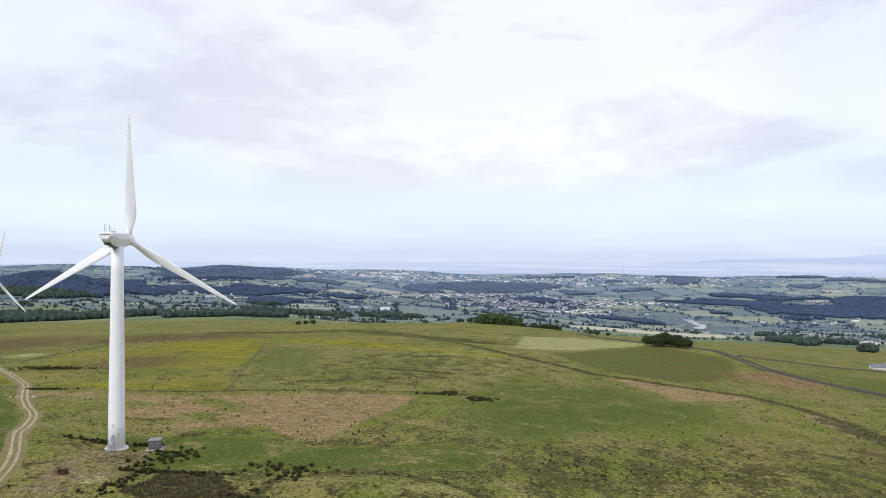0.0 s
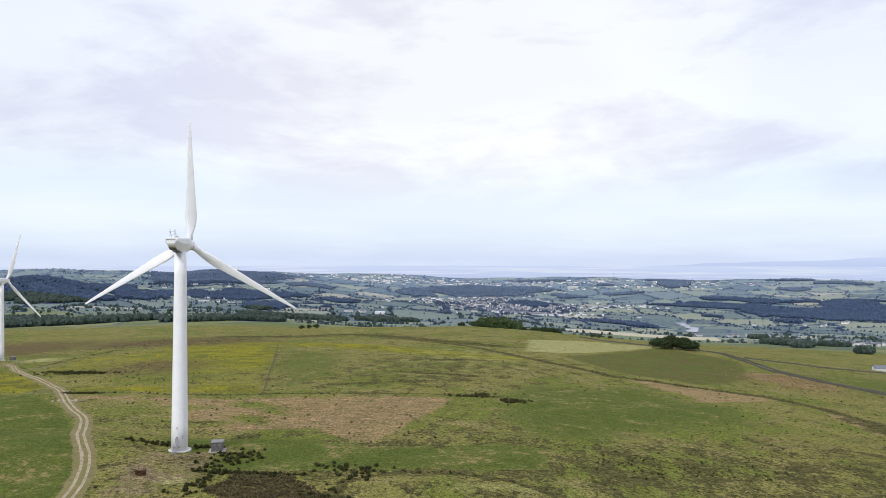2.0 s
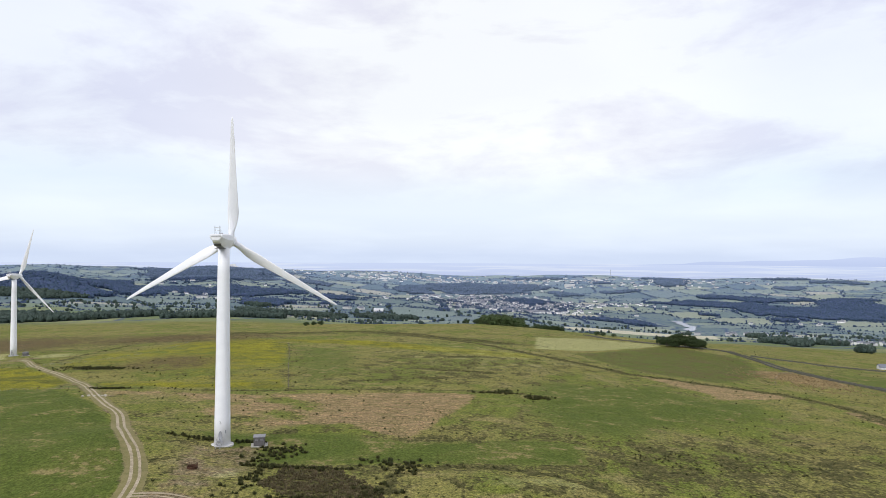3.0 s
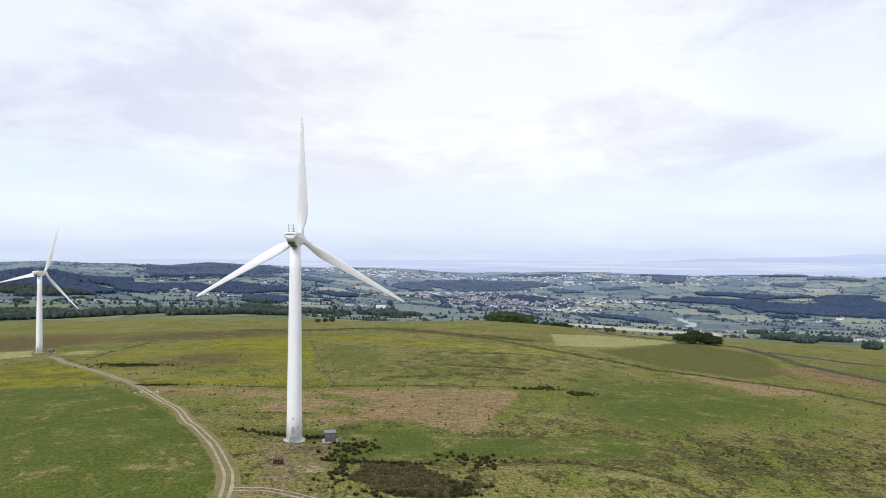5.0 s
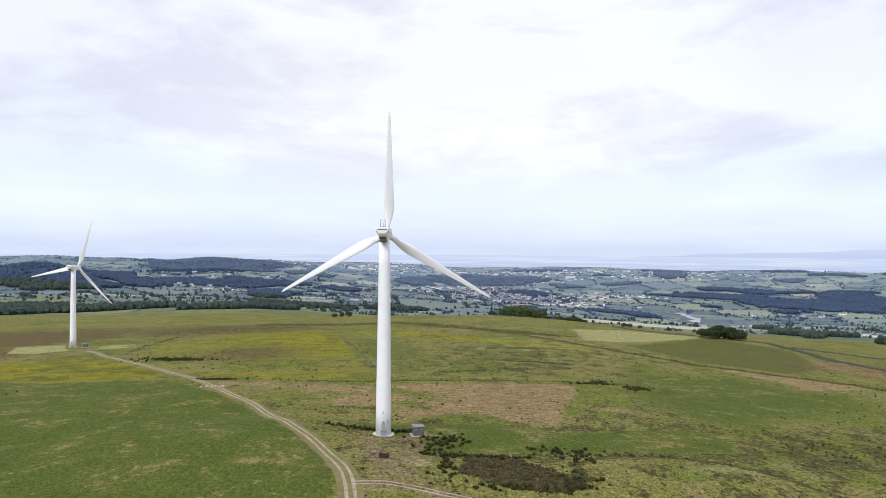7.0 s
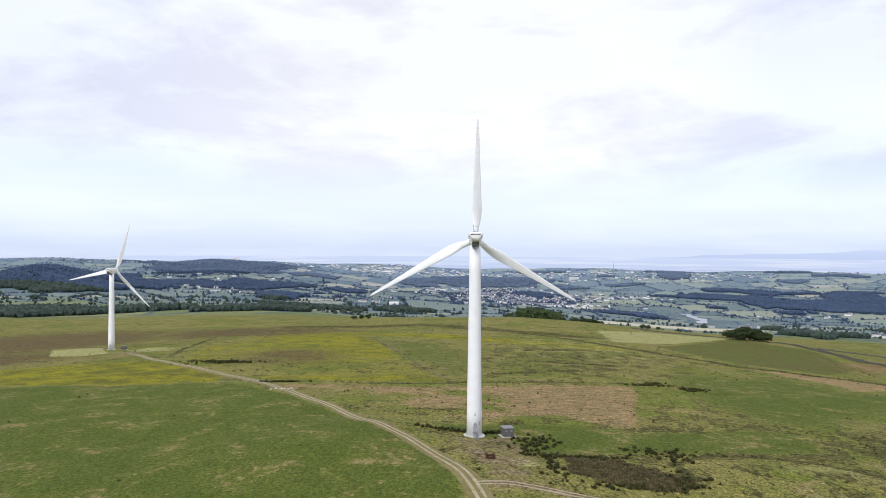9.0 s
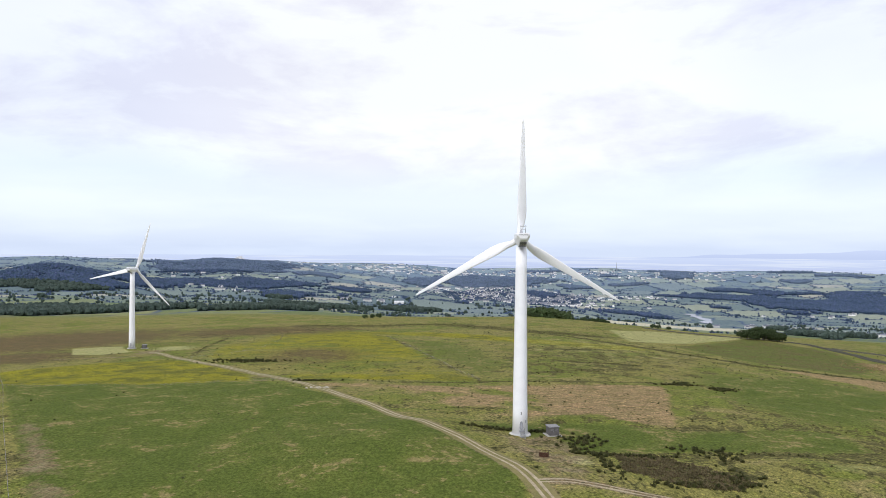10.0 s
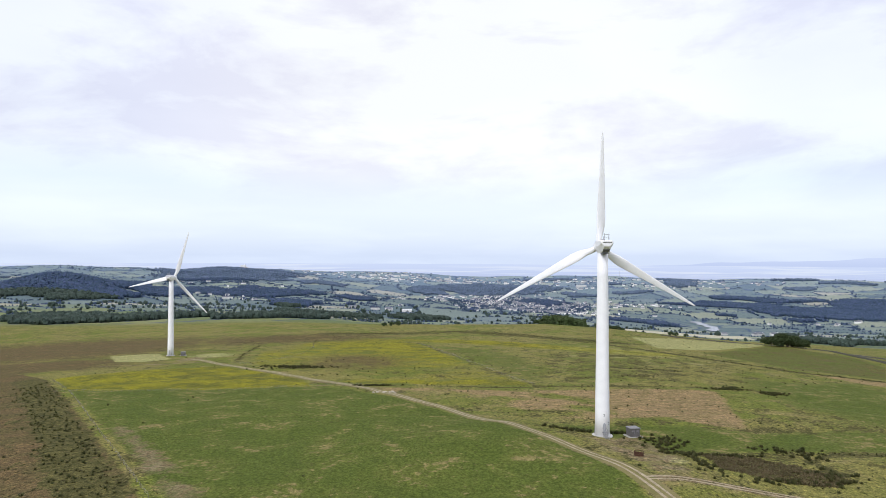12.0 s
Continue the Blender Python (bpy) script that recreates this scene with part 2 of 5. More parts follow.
CONCRETE = surface("concrete", (0.42, 0.41, 0.38), (0.30, 0.29, 0.26), 1.5, 0.9, 0.3)
KIOSK_GREY = surface("kiosk_grey_cladding", (0.135, 0.125, 0.125), (0.10, 0.095, 0.095), 1.2, 0.65)
KIOSK_ROOF = surface("kiosk_roof_felt", (0.26, 0.26, 0.27), (0.20, 0.20, 0.21), 1.5, 0.8)
GRAVEL = surface("pale_track_gravel", (0.44, 0.37, 0.26), (0.26, 0.215, 0.135), 0.5, 0.95, 0.6, 0.05, fine=4.0)
TRACK_GRASS = surface("worn_track_verge", (0.22, 0.185, 0.075), (0.14, 0.13, 0.04), 0.4, 0.95, 0.5, 0.05, fine=3.0)
TARMAC = surface("grey_tarmac", (0.17, 0.17, 0.17), (0.12, 0.12, 0.12), 0.3, 0.9)
WALL_STONE = surface("drystone", (0.13, 0.125, 0.10), (0.075, 0.075, 0.06), 0.8, 0.95, 0.6, 0.1)
PALE_STONE = surface("pale_limestone", (0.50, 0.46, 0.38), (0.34, 0.31, 0.25), 1.2, 0.9, 0.4)
WEATHERED_WOOD = surface("weathered_wood", (0.19, 0.165, 0.13), (0.12, 0.10, 0.08), 3.0, 0.9, 0.3)
RUSH_LEAF = leaf_material("rush_leaf", (0.046, 0.054, 0.018), (0.080, 0.076, 0.030), 0.3)
BOG_LEAF = leaf_material("bog_rush_leaf", (0.150, 0.118, 0.066), (0.080, 0.070, 0.034), 0.35)
BROWN_TUFT = leaf_material("dead_grass_leaf", (0.250, 0.180, 0.090), (0.175, 0.135, 0.056), 0.3)
TREE_LEAF = leaf_material("dark_broadleaf", (0.032, 0.050, 0.020), (0.054, 0.074, 0.028))
BUSH_LEAF = leaf_material("hawthorn_leaf", (0.040, 0.060, 0.026), (0.060, 0.086, 0.034))
ASH_LEAF = leaf_material("ash_leaf", (0.050, 0.076, 0.030), (0.078, 0.108, 0.042))
# distance haze is painted into these two leaf colours, paler for the farther woods
HAZE_WOOD_LEAF = leaf_material("haze_blue_woodland", (0.036, 0.060, 0.110), (0.055, 0.084, 0.142), 0.02)
HAZE_SHORE_LEAF = leaf_material("haze_pale_woodland", (0.085, 0.122, 0.190), (0.110, 0.150, 0.215), 0.02)
BARK = surface("bark", (0.10, 0.085, 0.07), (0.06, 0.05, 0.04), 2.0, 0.95, 0.5)
HOUSE_WALL = surface("house_render_and_stone", (0.74, 0.73, 0.72), (0.60, 0.59, 0.58), 0.2, 0.9, per_object=0.6)
FAR_WALL = surface("pale_far_walls", (0.78, 0.77, 0.77), (0.62, 0.61, 0.61), 0.02, 0.9, per_island=0.6)
HOUSE_ROOF = surface("slate_roof", (0.19, 0.20, 0.24), (0.14, 0.15, 0.18), 0.3, 0.7, per_object=0.5)
GLASS_DARK = surface("window_glass", (0.03, 0.035, 0.045), (0.05, 0.055, 0.065), 1.0, 0.12, specular=0.5)
SHED_ROOF = surface("pale_sheet_roof", (0.70, 0.71, 0.72), (0.58, 0.59, 0.60), 0.2, 0.5)
# the pale base colour stands in for sky mirrored in the river
WATER = surface("sky_pale_river_water", (0.42, 0.44, 0.50), (0.36, 0.38, 0.44), 0.01, 0.2, specular=0.6)
BRACKEN = leaf_material("bracken_leaf", (0.30, 0.215, 0.115), (0.23, 0.17, 0.08), 0.3)
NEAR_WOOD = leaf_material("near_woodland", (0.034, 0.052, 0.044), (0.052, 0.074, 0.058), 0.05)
FAR_ROOF = surface("dull_sheet_roof", (0.48, 0.49, 0.51), (0.38, 0.39, 0.41), 0.05, 0.6)
# ---------------------------------------------------------------- the lie of the land
ROWS_Y = np.array([700.0, 900.0, 1340.0, 1700.0, 2300.0, 2750.0, 3400.0, 4200.0, 5000.0])
COLS_U = np.array([-0.7, -0.35, 0.0, 0.35, 0.7])
LAND = np.array([
    [-40, -30, -27, -47, -62],
    [-51, -42, -37, -63, -82],
    [-82, -73, -95, -115, -130],
    [-80, -90, -128, -150, -163],
    [-95, -105, -140, -195, -208],
    [-95, -105, -165, -211, -212],
    [-72, -92, -180, -187, -142],
    [-12, -48, -142, -104, -86],
    [0, -22, -80, -76, -70]], float)


def smooth(a, b, v):
    s = np.clip((v - a) / (b - a), 0.0, 1.0)
    return s * s * (3 - 2 * s)


def wave(x, y, size, seed):
    """Gentle rolling relief between -1 and 1, of about that size in metres."""
    a, b = x / size + seed * 1.7, y / size - seed * 2.3
    return (np.sin(a * 1.3 + 1.9 * np.sin(b * 0.7 + seed)) + np.sin(b * 1.7 + 1.3 * np.sin(a * 0.9 + 2 * seed))
            + np.sin((a + b) * 2.1 + seed) * 0.5) / 2.5


def hump(x, y, cx, cy, rx, ry, turn=0.0):
    c, s = math.cos(radians(turn)), math.sin(radians(turn))
    dx, dy = x - cx, y - cy
    return np.exp(-((dx * c + dy * s) / rx) ** 2 - ((dy * c - dx * s) / ry) ** 2)


def near_line(x, y, points):
    """Distance in metres to an open line."""
    d = np.full(np.shape(x), 1e9)
    for (ax, ay), (bx, by) in zip(points, points[1:]):
        t = np.clip(((x - ax) * (bx - ax) + (y - ay) * (by - ay)) / ((bx - ax) ** 2 + (by - ay) ** 2), 0, 1)
        d = np.minimum(d, np.hypot(x - ax - t * (bx - ax), y - ay - t * (by - ay)))
    return d


RIVER = [(770, 2300), (800, 2400), (834, 2470), (850, 2600), (880, 2740), (900, 2860)]


def river_level(y):
    return -197.0 - 0.036 * (np.asarray(y, float) - 2400.0)


def height(x, y):
    x, y = np.asarray(x, float), np.asarray(y, float)
    X, Y = 6.0 * np.tanh(x / 600.0), 8.0 * np.tanh(y / 800.0)
    moor = 2.480 -4.657 * X -1.356 * Y -1.406 * X * X +0.302 * X * Y -0.737 * Y * Y
    u = np.clip(x / np.maximum(y, 300.0), -0.7, 0.7)
    fy = np.interp(y, ROWS_Y, np.arange(len(ROWS_Y)))
    fu = np.interp(u, COLS_U, np.arange(len(COLS_U)))
    iy, iu = np.minimum(fy.astype(int), len(ROWS_Y) - 2), np.minimum(fu.astype(int), len(COLS_U) - 2)
    ty, tu = fy - iy, fu - iu
    tu = 0.5 * tu + 0.5 * tu * tu * (3 - 2 * tu)
    ty = 0.6 * ty + 0.4 * ty * ty * (3 - 2 * ty)
    far = ((LAND[iy, iu] * (1 - tu) + LAND[iy, iu + 1] * tu) * (1 - ty)
           + (LAND[iy + 1, iu] * (1 - tu) + LAND[iy + 1, iu + 1] * tu) * ty)
    w = smooth(620.0, 900.0, y)
    z = moor * (1 - w) + far * w
    roll = smooth(1500.0, 2400.0, y) * (1.0 - hump(x, y, 900, 2480, 600, 600))
    z = z + roll * (11.0 * wave(x, y, 230.0, 1.0) + 5.0 * wave(x, y, 95.0, 2.0))
    z = z + 70.0 * hump(x, y, -1440, 2360, 240, 270)
    z = z - 0.5 + 2.2 * hump(x, y, -118, 182, 19, 25) + 1.2 * hump(x, y, -158, 190, 30, 35) + 2.2 * hump(x, y, -128, 162, 32, 28) + 2.3 * hump(x, y, -92, 138, 24, 24) + 2.2 * hump(x, y, -160, 250, 42, 40)
    z = z + 1.6 * hump(x, y, -20, 150, 24, 13, 8) + 2.0 * hump(x, y, 196, 446, 20, 26) + 4.4 * hump(x, y, 182, 628, 75, 80)
    z = z + 0.35 * wave(x, y, 19.0, 3.0) + 0.18 * wave(x, y, 7.0, 5.0)
    w = np.exp(-(near_line(x, y, RIVER) / 60.0) ** 4)
    return z + w * (river_level(y) - 2.0 - z)
# ------- end land

# ---------------------------------------------------------------- mesh helpers


def mesh_of(name, verts, faces, mat, flat=True):
    me = bpy.data.meshes.new(name)
    me.from_pydata([tuple(v) for v in verts], [], faces)
    me.materials.append(mat)
    if not flat:
        me.polygons.foreach_set("use_smooth", [True] * len(me.polygons))
    me.update()
    return me


def from_bm(name, bm, mat, soft=False):
    me = bpy.data.meshes.new(name)
    bmesh.ops.recalc_face_normals(bm, faces=bm.faces)
    bm.to_mesh(me)
    bm.free()
    me.materials.append(mat)
    if soft:
        me.polygons.foreach_set("use_smooth", [True] * len(me.polygons))
    return me


def part(name, data, parent, m=None, label=""):
    ob = new(name, data)
    ob.parent = parent
    if m is not None:
        ob.matrix_basis = m
    return tagged(ob, label)


def ground_z(x, y):
    return float(height(x, y))


def box(bm, cx, cy, cz, sx, sy, sz, bevel=0.0, m=None):
    made = bmesh.ops.create_cube(bm, size=1.0)["verts"]
    for v in made:
        v.co = Vector((cx + v.co.x * sx, cy + v.co.y * sy, cz + v.co.z * sz))
        if m is not None:
            v.co = m @ v.co
    if bevel:
        edges = list({e for v in made for e in v.link_edges})
        bmesh.ops.bevel(bm, geom=edges, offset=bevel, segments=1, affect="EDGES")


def rod(bm, a, b, ra, rb=None, sides=8):
    a, b = Vector(a), Vector(b)
    rb = ra if rb is None else rb
    turn = (b - a).to_track_quat("Z", "Y").to_matrix().to_4x4()
    rings = []
    for p, r in ((a, ra), (b, rb)):
        rings.append([bm.verts.new(p + (turn @ Vector((r * math.cos(2 * math.pi * i / sides), r * math.sin(2 * math.pi * i / sides), 0)))) for i in range(sides)])
    for i in range(sides):
        bm.faces.new((rings[0][i], rings[0][(i + 1) % sides], rings[1][(i + 1) % sides], rings[1][i]))
    bm.faces.new(rings[0][::-1])
    bm.faces.new(rings[1])


def loft(bm, rings, close=True):
    made = [[bm.verts.new(p) for p in ring] for ring in rings]
    for a, b in zip(made, made[1:]):
        for i in range(len(a)):
            j = (i + 1) % len(a)
            bm.faces.new((a[i], a[j], b[j], b[i]))
    if close:
        bm.faces.new(made[0][::-1])
        bm.faces.new(made[-1])


def spline(points, step):
    """Points at even steps along a smooth line through the given ones."""
    pts = [np.array(p, float) for p in points]
    pts = [2 * pts[0] - pts[1]] + pts + [2 * pts[-1] - pts[-2]]
    out = []
    for a, b, c, d in zip(pts, pts[1:], pts[2:], pts[3:]):
        count = max(1, int(np.linalg.norm(c - b) / step))
        for k in range(count):
            t = k / count
            out.append(0.5 * (2 * b + (c - a) * t + (2 * a - 5 * b + 4 * c - d) * t * t + (3 * b - a - 3 * c + d) * t ** 3))
    return np.array(out + [pts[-2]])


def beside(line, off):
    d = np.gradient(line, axis=0)
    d /= np.linalg.norm(d, axis=1)[:, None]
    return line + np.c_[d[:, 1], -d[:, 0]] * off


def ribbon(name, line, offsets, lift, mat, ragged=0.0, seed=0):
    """A strip that follows the ground, through the given offsets from the line."""
    rng = np.random.default_rng(seed)
    rows, lifts = [], []
    for k, off in enumerate(offsets):
        side = beside(line, off)
        if ragged and k in (0, len(offsets) - 1):
            wob = np.convolve(rng.normal(0, 1, len(line) + 4), np.ones(5) / 5, "valid") * ragged
            side = beside(line, 0) + (side - line) * (1 + wob[:, None] / max(abs(off), 0.3))
        rows.append(side)
    verts, faces, w = [], [], len(offsets)
    for i in range(len(line)):
        for k in range(w):
            p = rows[k][i]
            verts.append((p[0], p[1], ground_z(p[0], p[1]) + lift[k]))
    for i in range(len(line) - 1):
        for k in range(w - 1):
            a = i * w + k
            faces.append((a, a + 1, a + w + 1, a + w))
    return mesh_of(name, verts, faces, mat, False)


def inside(x, y, poly):
    """Signed distance in metres to a closed outline, positive inside."""
    px, py = np.array(poly, float).T
    d = np.full(np.shape(x), 1e9)
    odd = np.zeros(np.shape(x), bool)
    for i in range(len(px)):
        ax, ay, bx, by = px[i], py[i], px[i - 1], py[i - 1]
        t = np.clip(((x - ax) * (bx - ax) + (y - ay) * (by - ay)) / ((bx - ax) ** 2 + (by - ay) ** 2), 0, 1)
        d = np.minimum(d, np.hypot(x - ax - t * (bx - ax), y - ay - t * (by - ay)))
        if ay != by:
            odd ^= ((ay > y) != (by > y)) & (x < (bx - ax) * (y - ay) / (by - ay) + ax)
    return np.where(odd, d, -d)


# ---------------------------------------------------------------- what grows where
TRACK = [(-89.5, 108), (-91.8, 122), (-94.6, 137), (-98.8, 149), (-107.6, 167.5), (-120.5, 189), (-136, 220), (-147.5, 235), (-157.5, 249), (-172, 272), (-198, 311), (-259, 382), (-284, 417), (-300, 434)]
TRACK_SPUR = [(-93.8, 133.5), (-88.6, 134), (-85.5, 133.7), (-76.6, 130.9), (-70, 129.4), (-64, 127.8), (-50, 122), (-30, 114)]
ROAD = [(140, 860), (185, 760), (222, 690), (224, 602), (219, 530), (220, 472), (238, 404), (263, 342), (300, 270)]
YELLOW_FIELD = [(-172, 283), (-97, 288), (-116, 371), (-156, 547), (-206, 640), (-253, 600), (-272, 489), (-251, 390), (-215, 332)]
YELLOW_STRIP = [(-334, 336), (-308, 371), (-266, 383), (-203, 312), (-194, 280), (-242, 282), (-300, 284)]
BROWN_PATCH = [(-146, 268), (-110, 277), (-85, 277), (-62, 286), (-37, 290), (-18, 288), (-24, 259), (-35, 221), (-41, 199), (-50, 205), (-63, 218), (-79, 211), (-98, 210), (-118, 236)]
LUSH_WEST = [(-331, 331), (-193, 280), (-152, 236), (-117, 186), (-98, 148), (-95, 110), (-80, 40), (-150, 40), (-193, 122), (-300, 285)]
HEATH_WEST = [(-420, 420), (-336, 332), (-305, 285), (-197, 120), (-155, 30), (-700, 30), (-800, 420)]
LUSH_EAST = [(-96, 287), (-116, 371), (-155, 546), (-104, 490), (-80, 430), (-76, 350), (-84, 300)]
LUSH_MIDDLE = [(14, 349), (43, 338), (77, 356), (88, 314), (116, 309), (96, 260), (51, 233), (24, 207), (1, 212), (-5, 250), (0, 300)]
LUSH_TURBINE = [(-105, 200), (-62, 204), (-42, 196), (-12, 206), (10, 205), (8, 178), (-30, 173), (-52, 168), (-72, 166), (-80, 160), (-82, 178), (-92, 182)]
PAD = [(-100, 182), (-82, 185), (-74, 175), (-77, 138), (-90, 136), (-96, 153)]
MOWN = [(-350, 434), (-385, 500), (-347, 502), (-336, 476), (-318, 450), (-328, 432)]
PALE_FIELD = [(40, 553), (85, 560), (160, 625), (180, 700), (122, 740), (59, 705)]
OLIVE_FIELD = [(61, 530), (80, 545), (168, 632), (216, 566), (176, 440), (120, 378), (79, 420)]
BOG = [(-69, 164), (-59, 166), (-50, 155), (-44, 142), (-50, 137), (-61, 138), (-71, 146)]
KNOLL_EDGE = [(-43, 147), (-43.5, 160), (-30, 171), (-18, 171), (-5, 167), (5.5, 155), (12, 140)]
STREAM = [(-30, 620), (8, 560), (32, 495), (54, 456), (73, 398), (95, 386), (107, 368), (125, 358), (138, 350), (146, 336), (151, 316), (154, 292), (152, 236), (157, 190)]
RUSH_LINE = [(-172, 279), (-118, 281), (-96, 284), (-76, 290), (-50, 297), (-24, 300), (-8, 298), (8, 290)]
STREAM_BANK = [(73, 399), (107, 374), (138, 353), (133, 332), (94, 314), (91, 340), (80, 385)]
RUSHY_CORNER = [(-39, 203), (-18, 270), (-6, 252), (4, 210), (-18, 190)]
RUSHY_CREST = [(-262, 722), (-172, 708), (-114, 735), (-58, 669), (-17, 630), (20, 600)]
HAY_MEADOW = [(268, 1879), (400, 2000), (500, 2090), (533, 2000), (740, 2040), (634, 1707), (450, 1756), (295, 1813)]
MOUND = (196, 446)
DARK_SMEAR = (-217, 366)


def thresh(d, soft):
    return np.clip(0.5 + d / soft, 0.0, 1.0)


def covers(x, y):
    """The share of each plant cover at a place; one sunlit patch is painted as pale grass."""
    g = lambda name, soft: thresh(inside(x, y, name), soft)
    yellow = g(YELLOW_FIELD, 8.0) * (0.44 + 0.34 * np.exp(-((y - 291) / 15) ** 2) + 0.42 * hump(x, y, -165, 520, 60, 110) + 0.14 * wave(x, y, 45.0, 7.0))
    yellow = np.maximum(yellow, 0.95 * np.exp(-(near_line(x, y, [(-172, 592), (-108, 575), (-43, 520), (15, 486)]) / 24) ** 2))
    yellow = np.maximum(yellow, g(YELLOW_STRIP, 7.0) * (1.05 + 0.15 * wave(x, y, 17.0, 5.0)))
    brown = g(BROWN_PATCH, 8.0) * (0.56 + 0.40 * smooth(-95, -50, x) + 0.34 * wave(x, y, 8.0, 6.0) * smooth(-35, -85, x))
    brown = np.maximum(brown, 1.3 * hump(x, y, MOUND[0], MOUND[1], 26, 42, -10))
    brown = np.maximum(brown, 0.92 * g(STREAM_BANK, 10.0))
    brown = np.maximum(brown, 0.75 * np.exp(-(near_line(x, y, [(146, 300), (144, 262)]) / 6.0) ** 2))
    brown = np.maximum(brown, 0.7 * hump(x, y, -150, 265, 25, 8))
    heath = np.maximum(g(HEATH_WEST, 5.0), 0.74 * hump(x, y, -290, 660, 150, 110))
    heath = np.maximum(heath, 0.95 * hump(x, y, -480, 600, 170, 200))
    heath = np.maximum(heath, 0.85 * hump(x, y, -400, 420, 95, 70))
    heath = np.maximum(heath, 0.62 * hump(x, y, -190, 400, 50, 80, 10))
    heath = np.maximum(heath, 0.45 * g(OLIVE_FIELD, 14.0))
    heath = np.maximum(heath, 0.50 * hump(x, y, 150, 215, 120, 80))
    lush = np.maximum.reduce([g(LUSH_WEST, 5.0), 0.60 * g(LUSH_EAST, 24.0), 0.85 * g(LUSH_MIDDLE, 40.0), 0.9 * g(LUSH_TURBINE, 12.0), 0.7 * g(OLIVE_FIELD, 14.0), 0.75 * hump(x, y, 290, 430, 110, 150)])
    pale = np.maximum.reduce([0.8 * g(MOWN, 4.0), g(PALE_FIELD, 14.0) * 1.05, 0.5 * hump(x, y, -8, 158, 26, 10, 10)])
    pale = np.maximum(pale, 0.8 * hump(x, y, -80.5, 152.5, 4, 7))
    pale = np.maximum(pale, 0.44 * hump(x, y, -88, 162, 16, 16))
    # sunlight on the mid moor, painted in as paler grass
    pale = np.maximum(pale, 0.40 * hump(x, y, 0, 480, 110, 160))
    pale = np.maximum(pale, 0.7 * hump(x, y, -300, 470, 26, 30))
    bare = 0.95 * np.exp(-(near_line(x, y, TRACK) / 3.2) ** 2)
    bare = np.maximum(bare, 0.85 * np.exp(-(near_line(x, y, TRACK_SPUR) / 2.2) ** 2))
    bare = np.maximum(bare, 0.7 * hump(x, y, -303, 440, 16, 24))
    bare = np.maximum(bare, 0.75 * np.exp(-(near_line(x, y, [(-284, 414), (-308, 408), (-345, 405)]) / 3.0) ** 2))
    bare = np.maximum(bare, 0.85 * hump(x, y, -88.5, 155, 4, 4))
    bare = np.maximum(bare, 0.55 * g(PAD, 10.0))
    bare = np.maximum(bare, 0.75 * hump(x, y, -158, 255, 8, 6))
    bare = np.maximum(bare, 0.50 * np.exp(-(near_line(x, y, [(-236, 195), (-212, 158), (-194, 130), (-170, 90)]) / 7.0) ** 2))
    rush = 0.30 + 0.15 * hump(x, y, 20, 190, 130, 34) + 0.15 * hump(x, y, -5, 430, 90, 70) + 0.12 * hump(x, y, -40, 345, 60, 40) + 0.14 * hump(x, y, 80, 180, 130, 60)
    rush = rush - 0.14 * hump(x, y, 60, 280, 70, 40)
    rush = np.where(lush > 0.55, 0.12, rush) * np.where(yellow > 0.5, 0.3, 1.0) * np.where(brown > 0.5, 0.75, 1.0)
    rush = np.where(inside(x, y, OLIVE_FIELD) > 0, 0.10, rush) * (1 - 0.8 * smooth(0.35, 0.6, pale))
    rush = np.maximum(rush, g(BOG, 4.0))
    rush = np.maximum(rush, 0.44 * g(RUSHY_CORNER, 12.0))
    rush = np.maximum(rush, 0.85 * np.exp(-(near_line(x, y, KNOLL_EDGE) / 2.0) ** 2))
    rush = np.maximum(rush, 0.95 * np.exp(-(near_line(x, y, STREAM) / 4.6) ** 2))
    rush = np.maximum(rush, 0.80 * hump(x, y, 150, 262, 12, 45))
    rush = np.maximum(rush, 0.85 * np.exp(-(near_line(x, y, RUSH_LINE) / 1.8) ** 2))
    rush = np.maximum(rush, 1.1 * hump(x, y, DARK_SMEAR[0], DARK_SMEAR[1], 15, 7, 25))
    rush = np.maximum(rush, 0.9 * np.exp(-(near_line(x, y, [(-46, 380), (-8, 369)]) / 5.0) ** 2))
    rush = np.maximum(rush, 0.62 * np.exp(-(near_line(x, y, [(-76, 320), (-41, 336), (-10, 352)]) / 7.0) ** 2))
    rush = np.maximum(rush, 0.56 * np.exp(-(near_line(x, y, [(-97, 288), (-116, 371), (-138, 470), (-158, 555)]) / 1.6) ** 2))
    rush = np.maximum(rush, 0.60 * hump(x, y, -20, 460, 50, 22))
    rush = np.maximum(rush, 0.62 * np.exp(-(near_line(x, y, [(-264, 408), (-277, 473), (-291, 565)]) / 4.0) ** 2))
    rush = np.maximum(rush, 0.95 * np.exp(-(near_line(x, y, [(-346, 333), (-312, 283), (-207, 119), (-172, 58)]) / 9.0) ** 2))
    rush = np.maximum(rush, 0.52 * np.exp(-(near_line(x, y, [(-325, 296), (-255, 190)]) / 16.0) ** 2))
    rush = np.maximum(rush, 0.62 * np.exp(-(near_line(x, y, RUSHY_CREST) / 34.0) ** 2) * smooth(-330, -240, x))
    return yellow, brown, heath, lush, pale, bare, rush


